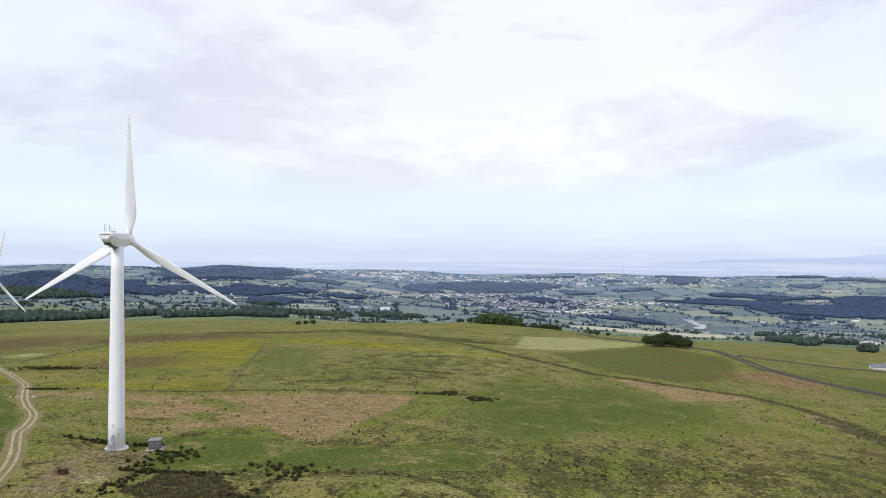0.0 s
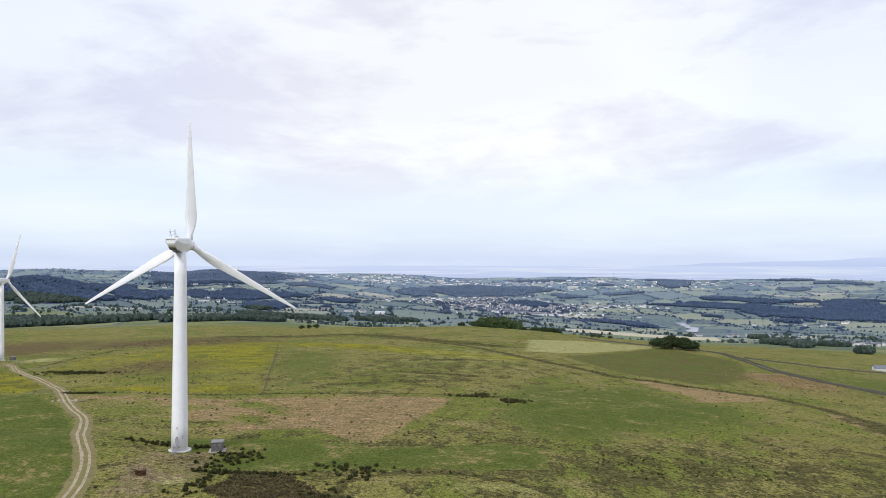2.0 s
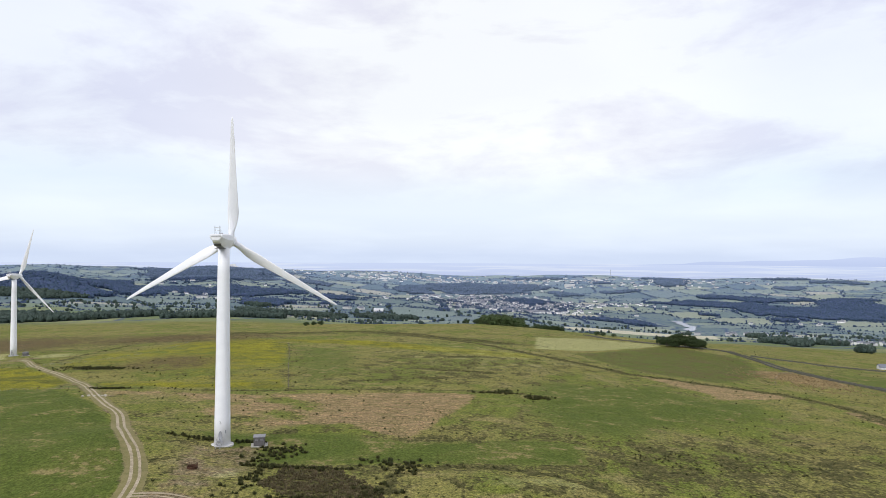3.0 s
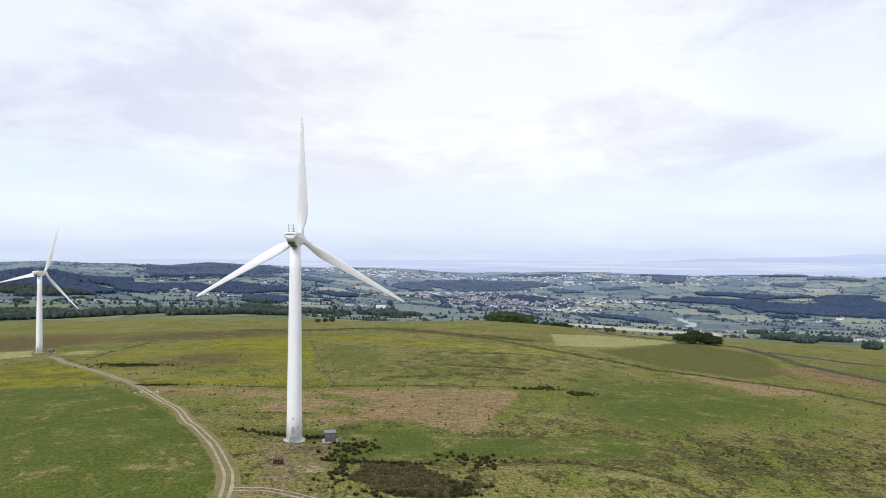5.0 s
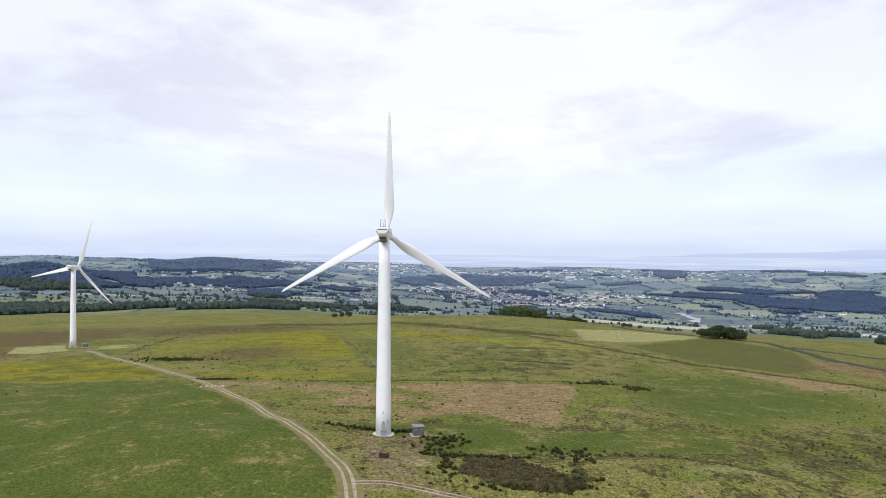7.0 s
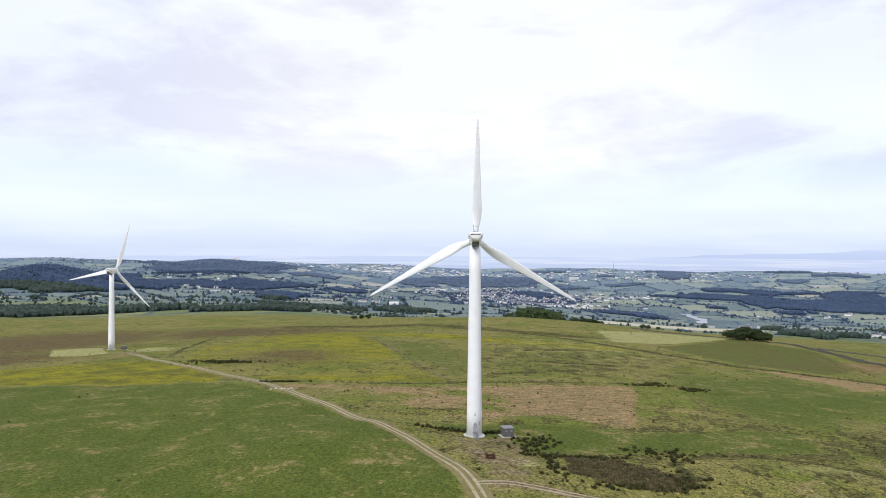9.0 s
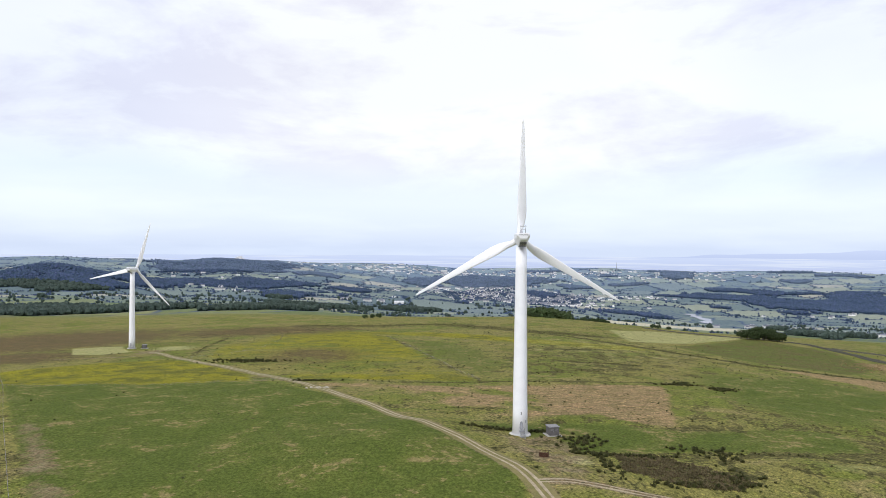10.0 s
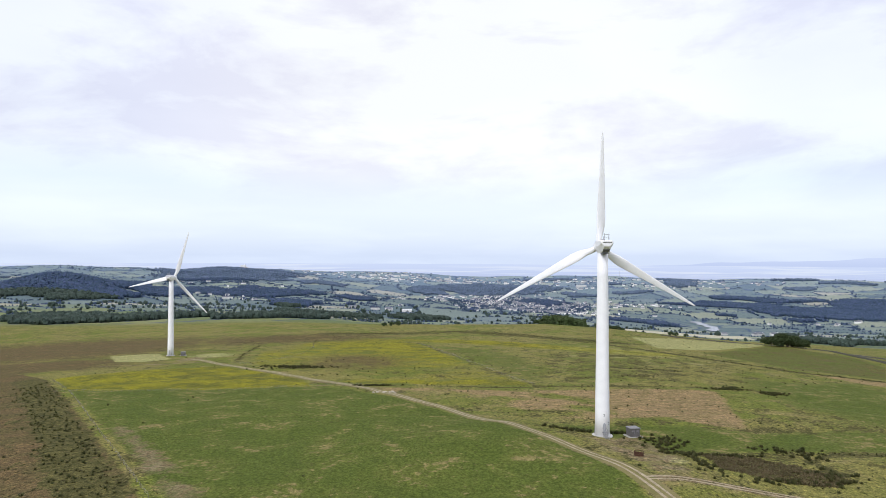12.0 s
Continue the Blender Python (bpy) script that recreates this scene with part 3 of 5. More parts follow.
# ---------------------------------------------------------------- far field patchwork
rng = np.random.default_rng(11)
SEEDS = []
for gy in np.arange(900, 5100, 150.0):
    for gx in np.arange(-3600, 3700, 165.0):
        if abs(gx) < gy * 0.85 + 300:
            SEEDS.append((gx + rng.uniform(-75, 75), gy + rng.uniform(-65, 65)))
SEEDS = np.array(SEEDS)
# valley tones carry a blue haze cast; the second set is hazier
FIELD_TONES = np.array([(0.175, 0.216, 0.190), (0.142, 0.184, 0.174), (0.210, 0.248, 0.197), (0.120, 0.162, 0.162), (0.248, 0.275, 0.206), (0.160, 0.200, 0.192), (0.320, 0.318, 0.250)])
HAZE_TONES = np.array([(0.205, 0.265, 0.280), (0.175, 0.235, 0.268), (0.245, 0.298, 0.285), (0.155, 0.212, 0.258), (0.285, 0.325, 0.292), (0.195, 0.250, 0.280), (0.350, 0.360, 0.330)])
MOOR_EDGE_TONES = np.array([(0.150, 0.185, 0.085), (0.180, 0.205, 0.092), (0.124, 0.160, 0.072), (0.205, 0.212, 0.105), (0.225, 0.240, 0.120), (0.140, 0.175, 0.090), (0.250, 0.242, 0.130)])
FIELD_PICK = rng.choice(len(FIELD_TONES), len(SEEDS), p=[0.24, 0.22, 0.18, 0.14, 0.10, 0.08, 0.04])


def two_nearest(x, y):
    x, y = np.ravel(x).astype(np.float32), np.ravel(y).astype(np.float32)
    SX, SY = SEEDS[:, 0].astype(np.float32), SEEDS[:, 1].astype(np.float32)
    first, d1, d2 = np.zeros(len(x), int), np.zeros(len(x)), np.zeros(len(x))
    for i in range(0, len(x), 20000):
        d = (x[i:i + 20000, None] - SX) ** 2 + ((y[i:i + 20000, None] - SY) * 1.25) ** 2
        p = np.argpartition(d, 1, axis=1)[:, :2]
        pd = np.take_along_axis(d, p, 1)
        o = np.argsort(pd, axis=1)
        p, pd = np.take_along_axis(p, o, 1), np.take_along_axis(pd, o, 1)
        pd = np.sqrt(pd)
        first[i:i + 20000], d1[i:i + 20000], d2[i:i + 20000] = p[:, 0], pd[:, 0], pd[:, 1]
    return first, d1, d2


# woods of the valley: centre, half width across and half depth along the way to it
WOODS = [(-1440, 2290, 215, 300), (-1230, 2220, 115, 120), (-915, 1365, 85, 110), (-742, 1410, 125, 50), (-545, 1410, 65, 45), (-470, 1490, 80, 55),
         (-445, 1830, 150, 46), (-1600, 3000, 180, 380), (-1200, 2550, 115, 200), (-1392, 4050, 400, 520), (-1000, 2970, 340, 220), (-780, 3760, 138, 110),
         (-224, 3880, 110, 190), (-190, 1940, 90, 46), (-500, 2950, 76, 100), (-640, 2330, 68, 200), (200, 4060, 360, 270), (350, 3420, 138, 110),
         (600, 3760, 92, 70), (895, 4180, 50, 90), (905, 3860, 128, 40), (1270, 4120, 90, 170), (1215, 3410, 255, 110), (1360, 3640, 104, 60),
         (1890, 3950, 82, 80), (1550, 3510, 188, 70), (1540, 3020, 262, 190), (1350, 3250, 150, 60), (1760, 3120, 150, 330), (2004, 4270, 140, 40), (2210, 4050, 150, 34),
         (705, 1540, 44, 140), (800, 1900, 24, 50), (670, 1375, 22, 45), (790, 1470, 38, 45), (575, 2540, 82, 80), (665, 2420, 90, 70),
         (1335, 2880, 60, 24), (1100, 2985, 50, 26), (560, 1005, 16, 24), (1400, 4560, 160, 50), (560, 4600, 150, 50), (2600, 3960, 160, 34)]


def wooded(x, y):
    w = np.full(np.shape(x), -1.0)
    rough = 0.26 * wave(x, y, 58.0, 2.4) + 0.20 * wave(x, y, 21.0, 4.1) - 0.06
    x, y = x + 16 * wave(x, y, 90.0, 4.4), y + 45 * wave(x, y, 120.0, 9.2)
    for cx, cy, a, b in WOODS:
        way = math.hypot(cx + 70, cy)
        c, s = cy / way, -(cx + 70) / way
        dx, dy = x - cx, y - cy
        w = np.maximum(w, 1.0 - np.sqrt(((dx * c + dy * s) / a) ** 2 + ((dy * c - dx * s) / b) ** 2) + rough)
    copse = wave(x, y, 34.0, 3.3) + 0.8 * wave(x, y, 90.0, 6.1) - 1.32
    return np.where((y > 1750) & (hump(x, y, 835, 2480, 130, 420) < 0.25), np.maximum(w, copse), w)


# ---------------------------------------------------------------- the ground, one sheet to the horizon
CENTRE = (-70.0, -10.0)
angles = np.concatenate([np.linspace(-58, 58, 520), np.linspace(58, 302, 62)[1:-1]])
radii = np.concatenate([[0.0], np.linspace(6, 96, 24), np.geomspace(100, 4900, 520)])
A, R = np.meshgrid(np.radians(angles), radii)
GX, GY = CENTRE[0] + R * np.sin(A), CENTRE[1] + R * np.cos(A)
GZ = height(GX, GY)
rows_n, cols_n = GX.shape
idx = np.arange(rows_n * cols_n).reshape(rows_n, cols_n)
quads = np.stack([idx[:-1], np.roll(idx, -1, 1)[:-1], np.roll(idx, -1, 1)[1:], idx[1:]], -1).reshape(-1, 4)[:, ::-1]
gme = bpy.data.meshes.new("ground")
gme.from_pydata(np.stack([GX, GY, GZ], -1).reshape(-1, 3).tolist(), [], quads.tolist())
gme.materials.append(MOOR)
gme.polygons.foreach_set("use_smooth", np.ones(len(quads), bool))
fx, fy = GX.ravel(), GY.ravel()
yellow, brown, heath, lush, pale, bare, rush = covers(fx, fy)
far_share = smooth(1040.0, 1450.0, fy + 30 * wave(fx, fy, 60.0, 2.0))
pick, d1, d2 = two_nearest(fx, fy)
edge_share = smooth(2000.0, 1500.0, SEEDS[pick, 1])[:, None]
# haze painted into the field colours, growing with distance
haze_share = smooth(3000.0, 4600.0, SEEDS[pick, 1])[:, None]
tone = FIELD_TONES[FIELD_PICK[pick]] * (1 - haze_share) + HAZE_TONES[FIELD_PICK[pick]] * haze_share
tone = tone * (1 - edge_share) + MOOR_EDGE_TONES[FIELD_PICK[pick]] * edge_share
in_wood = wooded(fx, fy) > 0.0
# ground in woods and hedge lines: dark leaf colour with haze blue mixed in
under_wood = np.array((0.046, 0.070, 0.112)) * (1 - haze_share) + np.array((0.100, 0.138, 0.205)) * haze_share
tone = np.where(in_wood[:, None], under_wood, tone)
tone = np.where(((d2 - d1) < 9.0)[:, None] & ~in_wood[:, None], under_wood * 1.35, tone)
haymeadow = inside(fx, fy, HAY_MEADOW) > 0
tone = np.where(haymeadow[:, None], np.array((0.46, 0.43, 0.30)), tone)
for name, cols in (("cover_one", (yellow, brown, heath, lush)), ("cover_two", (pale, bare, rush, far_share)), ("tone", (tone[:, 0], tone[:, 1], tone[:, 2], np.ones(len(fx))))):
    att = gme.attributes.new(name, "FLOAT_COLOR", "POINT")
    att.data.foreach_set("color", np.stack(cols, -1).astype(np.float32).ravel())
gme.update()
ground = tagged(new("ground", gme), "rolling green moorland pasture falling to a patchwork valley", "ground", kind="structure")

# ---------------------------------------------------------------- the bay and the far shore


def strip(name, radius, low, tops, mat, label, category):
    verts, faces = [], []
    n = len(tops)
    for k, top in enumerate(tops):
        a = radians(-60 + 120 * k / (n - 1))
        x, y = CENTRE[0] + radius * math.sin(a), CENTRE[1] + radius * math.cos(a)
        verts += [(x, y, low), (x, y, top)]
    faces = [(2 * k, 2 * k + 1, 2 * k + 3, 2 * k + 2) for k in range(n - 1)]
    return tagged(new(name, mesh_of(name, verts, faces, mat)), label, category, kind="structure")


# haze painted as a height gradient on a strip that glows by itself
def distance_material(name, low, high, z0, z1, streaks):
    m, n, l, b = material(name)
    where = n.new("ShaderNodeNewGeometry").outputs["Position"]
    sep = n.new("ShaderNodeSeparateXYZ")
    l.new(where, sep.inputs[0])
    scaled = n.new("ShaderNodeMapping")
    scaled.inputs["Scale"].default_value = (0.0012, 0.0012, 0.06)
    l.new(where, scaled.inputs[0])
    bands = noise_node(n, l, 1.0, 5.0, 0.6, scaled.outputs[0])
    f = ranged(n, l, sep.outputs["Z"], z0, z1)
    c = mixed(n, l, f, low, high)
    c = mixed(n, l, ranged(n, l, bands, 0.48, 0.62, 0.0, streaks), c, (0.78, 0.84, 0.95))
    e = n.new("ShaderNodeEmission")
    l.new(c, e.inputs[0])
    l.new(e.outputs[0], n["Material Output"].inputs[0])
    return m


# upright glowing strips stand in for the hazy water and hills
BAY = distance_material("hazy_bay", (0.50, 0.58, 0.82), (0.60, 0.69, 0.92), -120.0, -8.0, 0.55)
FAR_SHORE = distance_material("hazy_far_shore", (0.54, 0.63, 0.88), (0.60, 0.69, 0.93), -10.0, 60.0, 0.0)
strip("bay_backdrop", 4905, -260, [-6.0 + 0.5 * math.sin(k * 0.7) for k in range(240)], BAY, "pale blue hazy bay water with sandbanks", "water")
k_tops = []
for k in range(400):
    deg = -60 + 120 * k / 399
    k_tops.append(-9 + 58 * math.exp(-((deg - 32) / 7.0) ** 2) + 22 * math.exp(-((deg - 22) / 4.0) ** 2) + 6 * float(wave(np.array(deg * 9.0), np.array(3.0), 10.0, 2.0)) * smooth(8, 20, deg))
strip("far_shore_backdrop", 4915, -260, k_tops, FAR_SHORE, "hills across the bay, faint with painted haze", "hills")
# ---------------------------------------------------------------- tracks and road
track_line = spline(TRACK, 2.0)
track = tagged(new("track"), "pale stony farm track with two worn wheel ruts", "track", kind="structure")
spur = tagged(new("track"), "faint stony side track through rough grass", "track", kind="structure")
part("verge", ribbon("verge", track_line, (-2.6, -1.3, 0.0, 1.3, 2.6), (0.02, 0.05, 0.07, 0.05, 0.02), TRACK_GRASS, 0.5, 1), track)
for k, off in enumerate((-0.85, 0.85)):
    part("wheel_rut", ribbon("wheel_rut", track_line, (off - 0.36, off, off + 0.36), (0.10, 0.09, 0.10), GRAVEL, 0.14, 2 + k), track)
spur_line = spline(TRACK_SPUR, 1.5)
for k, off in enumerate((-0.75, 0.75)):
    part("wheel_rut", ribbon("wheel_rut", spur_line, (off - 0.34, off, off + 0.34), (0.06, 0.06, 0.06), GRAVEL, 0.16, 5 + k), spur)
road = tagged(new("road", ribbon("road", spline(ROAD, 4.0), (-1.4, 0.0, 1.4), (0.10, 0.16, 0.10), TARMAC)), "narrow grey tarmac moor road", "road", kind="structure")


def drystone_wall(points, tall, thick, seed, label):
    """A low field wall built of rough courses, with an uneven top."""
    rg = np.random.default_rng(seed)
    line = spline(points, 2.2)
    left, right = beside(line, thick / 2), beside(line, -thick / 2)
    verts, faces = [], []
    for i in range(len(line)):
        t = tall * rg.uniform(0.8, 1.12)
        for p, h, k in ((left[i], -0.3, 1.0), (left[i], t * 0.9, 0.8), (line[i], t, 0), (right[i], t * 0.9, 0.8), (right[i], -0.3, 1.0)):
            q = line[i] + (p - line[i]) * (k or 1)
            verts.append((q[0], q[1], ground_z(q[0], q[1]) + h))
    for i in range(len(line) - 1):
        for k in range(4):
            a = i * 5 + k
            faces.append((a, a + 1, a + 6, a + 5))
    return tagged(new("field_wall", mesh_of("field_wall", verts, faces, WALL_STONE)), label, "wall", kind="structure")


for off, seed in ((-3.2, 1), (3.6, 2)):
    drystone_wall(beside(spline(ROAD, 12.0), off).tolist(), 1.2, 0.8, seed, "dark drystone wall along the moor road")
drystone_wall([(235, 610), (300, 605), (390, 600), (520, 590)], 1.2, 0.8, 4, "dark field wall near the farmhouse")

# ---------------------------------------------------------------- wind turbines
HUB, REACH, AXIS = 55.0, 34.5, -1.0


def blade_mesh():
    bm = bmesh.new()
    rings = []
    stations = ((1.2, 1.75, 1.75, 0), (2.6, 1.75, 1.70, 4), (4.4, 2.2, 1.30, 14), (6.2, 2.8, 0.95, 17), (8.2, 3.0, 0.75, 15), (12, 2.6, 0.55, 11), (17, 2.1, 0.42, 8), (23, 1.55, 0.30, 5), (29, 1.05, 0.20, 3), (32.5, 0.72, 0.13, 2), (34.1, 0.45, 0.08, 2), (34.5, 0.12, 0.04, 2))
    for r, chord, thick, twist in stations:
        ring, c, s = [], math.cos(radians(twist + 4)), math.sin(radians(twist + 4))
        for k in range(18):
            a = 2 * math.pi * k / 18
            lead = 0.5 if r < 3 else 0.33
            px = chord * (0.5 * math.cos(a) + 0.5 - lead)
            taper = 1.0 if r < 3 else (0.35 + 0.65 * (0.5 - 0.5 * math.cos(a)))
            py = 0.5 * thick * math.sin(a) * taper
            ring.append((px * c - py * s, px * s + py * c + 0.0012 * r * r * 0.3, r))
        rings.append(ring)
    loft(bm, rings)
    return from_bm("blade", bm, TURBINE_WHITE, True)


def nacelle_mesh():
    """Long faceted housing, axis along y, its tail at -y."""
    bm = bmesh.new()
    rings = []
    for y, half, top, bottom, belly in ((-6.3, 1.55, 1.65, 0.25, 1.2), (-6.0, 1.75, 1.78, -0.2, 1.3), (-4.6, 1.9, 1.85, -1.15, 1.35), (-2.4, 1.95, 1.85, -1.85, 1.35), (1.6, 1.9, 1.8, -1.95, 1.35), (3.2, 1.7, 1.65, -1.7, 1.25), (4.2, 1.35, 1.35, -1.35, 1.0)):
        mid = top - (top - bottom) * 0.42
        rings.append([(-half * 0.82, y, top), (half * 0.82, y, top), (half, y, top - 0.28), (half, y, mid), (belly * 0.72, y, bottom), (-belly * 0.72, y, bottom), (-half, y, mid), (-half, y, top - 0.28)])
    loft(bm, rings)
    return from_bm("nacelle", bm, TURBINE_WHITE)


def tower_mesh():
    bm = bmesh.new()
    rings = []
    for z in np.linspace(0.25, 53.1, 9):
        r = 2.15 - 0.65 * z / 52.9
        rings.append([(r * math.cos(2 * math.pi * k / 48), r * math.sin(2 * math.pi * k / 48), z) for k in range(48)])
    loft(bm, rings)
    return from_bm("tower", bm, TURBINE_WHITE, True)


def wind_turbine(phase):
    thing = new("wind_turbine")
    bm = bmesh.new()
    rings = [[(r * math.cos(2 * math.pi * k / 40), r * math.sin(2 * math.pi * k / 40), z) for k in range(40)] for r, z in ((3.0, -1.0), (3.0, 0.20), (2.9, 0.30), (2.0, 0.30))]
    loft(bm, rings)
    part("foundation_ring", from_bm("foundation_ring", bm, FOOTING), thing, label="pale concrete foundation ring")
    part("tower", tower_mesh(), thing)
    turn = pose(0, 0, 0, 0, 0, AXIS)
    nac = part("nacelle", nacelle_mesh(), thing, Matrix.Translation((0, 0, HUB)) @ turn)
    bm = bmesh.new()
    box(bm, 0, -1.6, -1.97, 2.0, 5.2, 0.12, 0.03)
    box(bm, 0, -4.9, -0.98, 1.9, 1.0, 0.1, 0.02, Matrix.Translation((0, -4.9, -0.98)) @ pose(0, 0, 0, -40) @ Matrix.Translation((0, 4.9, 0.86)))
    part("belly_plate", from_bm("belly_plate", bm, BELLY_GREY), nac, label="dark grey underside plate")
    bm = bmesh.new()
    box(bm, 0, -6.33, 1.22, 2.6, 0.1, 0.16, 0.02)
    part("vent_slot", from_bm("vent_slot", bm, DARK_METAL), nac, label="dark vent slot across the tail")
    bm = bmesh.new()
    for x in (-0.65, 0.65):
        rod(bm, (x, -5.2, 1.8), (x, -5.2, 3.5), 0.06)
        rod(bm, (x, -5.2, 3.5), (x, -4.0, 1.8), 0.04)
        rod(bm, (x, -5.2, 3.45), (x, -5.2, 3.85), 0.03)
        box(bm, x, -5.2, 3.85, 0.26, 0.26, 0.1, 0.02)
    rod(bm, (-0.85, -5.2, 3.5), (0.85, -5.2, 3.5), 0.06)
    rod(bm, (-0.65, -5.2, 2.7), (0.65, -5.2, 2.7), 0.04)
    part("instrument_mast", from_bm("instrument_mast", bm, GALVANISED), nac, label="thin steel wind instrument mast")
    bm = bmesh.new()
    box(bm, -0.2, -1.8, 2.0, 0.9, 0.8, 0.45, 0.06)
    rod(bm, (-0.2, -1.8, 2.2), (-0.2, -1.8, 3.0), 0.05)
    part("hatch", from_bm("hatch", bm, TURBINE_GREY), nac, label="grey roof hatch with aerial")
    rotor_at = Matrix.Translation((0, 0, HUB)) @ turn @ Matrix.Translation((0, 6.0, 0.15)) @ pose(0, 0, 0, 4)
    bm = bmesh.new()
    rings = [[(r * math.cos(2 * math.pi * k / 28), y, r * math.sin(2 * math.pi * k / 28)) for k in range(28)] for y, r in ((-1.75, 1.15), (-1.6, 1.4), (-0.6, 1.55), (0.6, 1.5), (1.3, 1.2), (1.8, 0.75), (2.05, 0.2))]
    loft(bm, rings)
    rotor = part("rotor", from_bm("hub", bm, TURBINE_WHITE, True), thing, rotor_at, "white rounded hub")
    blade = blade_mesh()
    for k in range(3):
        part("blade", blade, rotor, pose(0, 0, 0, 0, phase + 120 * k, 0))
    # door, steps and landing face the camera's side
    door_at = pose(0, 0, 0, 0, 0, 4)
    bm = bmesh.new()
    ring = [(0.36 * math.cos(a), 0.0, 1.1 * math.sin(a)) for a in [2 * math.pi * k / 24 for k in range(24)]]
    loft(bm, [[(x, -2.20, 3.0 + z) for x, _, z in ring], [(x, -1.9, 3.0 + z) for x, _, z in ring]])
    part("door", from_bm("door", bm, TURBINE_GREY), thing, door_at, "pale grey oval steel tower door")
    bm = bmesh.new()
    for a, b in zip(range(24), list(range(1, 24)) + [0]):
        p, q = ring[a], ring[b]
        rod(bm, (p[0] * 1.15, -2.17, 3.0 + p[2] * 1.08), (q[0] * 1.15, -2.17, 3.0 + q[2] * 1.08), 0.07, None, 6)
    part("door_frame", from_bm("door_frame", bm, GALVANISED, True), thing, door_at)
    bm = bmesh.new()
    box(bm, 0, -2.75, 1.62, 1.5, 1.2, 0.08, 0.01)
    for k in range(8):
        box(bm, 0, -3.45 - 0.24 * k, 1.45 - 0.2 * k, 1.0, 0.26, 0.05)
    for x in (-0.6, 0.6):
        rod(bm, (x, -3.3, 1.6), (x, -5.2, -0.05), 0.05, None, 6)
        rod(bm, (x, -3.3, 2.6), (x, -5.2, 0.95), 0.035, None, 6)
        rod(bm, (x, -3.3, 0.0), (x, -3.3, 2.6), 0.04, None, 6)
        rod(bm, (x, -2.2, 2.6), (x, -3.3, 2.6), 0.035, None, 6)
        rod(bm, (x, -5.2, -0.1), (x, -5.2, 0.95), 0.04, None, 6)
    part("access_steps", from_bm("access_steps", bm, GALVANISED), thing, door_at, "galvanised access steps with handrails")
    return thing


T1, T2 = (-91.1, 184.2), (-330.3, 476.3)
turbine = wind_turbine(1.0)
turbine.matrix_basis = Matrix.Translation((*T1, ground_z(*T1)))
tagged(turbine, "tall white three-bladed wind turbine standing on rough pasture", "wind turbine", "wind turbines on the moor")
far_turbine = wind_turbine(18.0)
far_turbine.matrix_basis = Matrix.Translation((*T2, ground_z(*T2)))
tagged(far_turbine, "white three-bladed wind turbine beside a pale mown patch", "wind turbine", "wind turbines on the moor")


def words(name, text, size, mat, parent, m, label):
    cu = bpy.data.curves.new(name, "FONT")
    cu.body, cu.size, cu.align_x, cu.extrude = text, size, "CENTER", 0.01
    holder = bpy.data.objects.new(name, cu)
    me = bpy.data.meshes.new_from_object(holder)
    bpy.data.objects.remove(holder)
    me.materials.clear()
    me.materials.append(mat)
    return part(name, me, parent, m, label)


words("number", "2", 1.0, DARK_METAL, turbine, pose(0, 0, 0, 0, 0, 4) @ pose(-0.05, -2.10, 6.1, 90, 0, 0), "black painted number two")
bm = bmesh.new()
box(bm, 1.15, -1.74, 4.2, 0.55, 0.06, 0.35, 0.01)
box(bm, 1.2, -1.74, 3.7, 0.4, 0.06, 0.28, 0.01)
part("warning_plate", from_bm("warning_plate", bm, GALVANISED), turbine, pose(0, 0, 0, 0, 0, 4), "small grey warning plates")


def kiosk(width, deep, tall):
    thing = new("transformer_kiosk")
    bm = bmesh.new()
    box(bm, 0, 0, -0.05, width + 1.5, deep + 1.2, 0.6, 0.04)
    part("plinth", from_bm("plinth", bm, CONCRETE), thing, label="pale concrete plinth")
    bm = bmesh.new()
    box(bm, 0, 0, 0.25 + tall / 2, width, deep, tall, 0.04)
    part("body", from_bm("body", bm, KIOSK_GREY), thing)
    bm = bmesh.new()
    w, d, z = width / 2 + 0.16, deep / 2 + 0.16, 0.25 + tall
    ring = lambda k, zz: [(-w * k, -d * k, zz), (w * k, -d * k, zz), (w * k, d * k, zz), (-w * k, d * k, zz)]
    loft(bm, [ring(1, z - 0.02), ring(1, z + 0.12), ring(0.35, z + 0.34)])
    part("roof", from_bm("roof", bm, KIOSK_ROOF), thing, label="pale grey low hipped roof")
    for x in (-width * 0.24, width * 0.24):
        bm = bmesh.new()
        box(bm, x, -deep / 2 - 0.02, 0.25 + tall * 0.46, width * 0.44, 0.05, tall * 0.84, 0.015)
        door = part("door", from_bm("door", bm, KIOSK_GREY), thing)
        bm = bmesh.new()
        for k in range(5):
            box(bm, x, -deep / 2 - 0.055, 0.25 + tall * 0.62 + 0.1 * k, width * 0.3, 0.03, 0.05)
        part("louvre", from_bm("louvre", bm, KIOSK_ROOF), door)
        bm = bmesh.new()
        rod(bm, (x + 0.4, -deep / 2 - 0.09, 1.2), (x + 0.4, -deep / 2 - 0.09, 1.5), 0.025)
        part("handle", from_bm("handle", bm, GALVANISED), door)
    return thing


k1 = kiosk(2.9, 2.9, 2.35)
k1.matrix_basis = pose(-81.6, 186.2, ground_z(-81.6, 186.2), 0, 0, 12)
tagged(k1, "grey steel transformer kiosk on a concrete plinth beside the turbine", "transformer kiosk")
k2 = copy_thing(k1, pose(-320.5, 474.0, ground_z(-320.5, 474.0), 0, 0, 12))


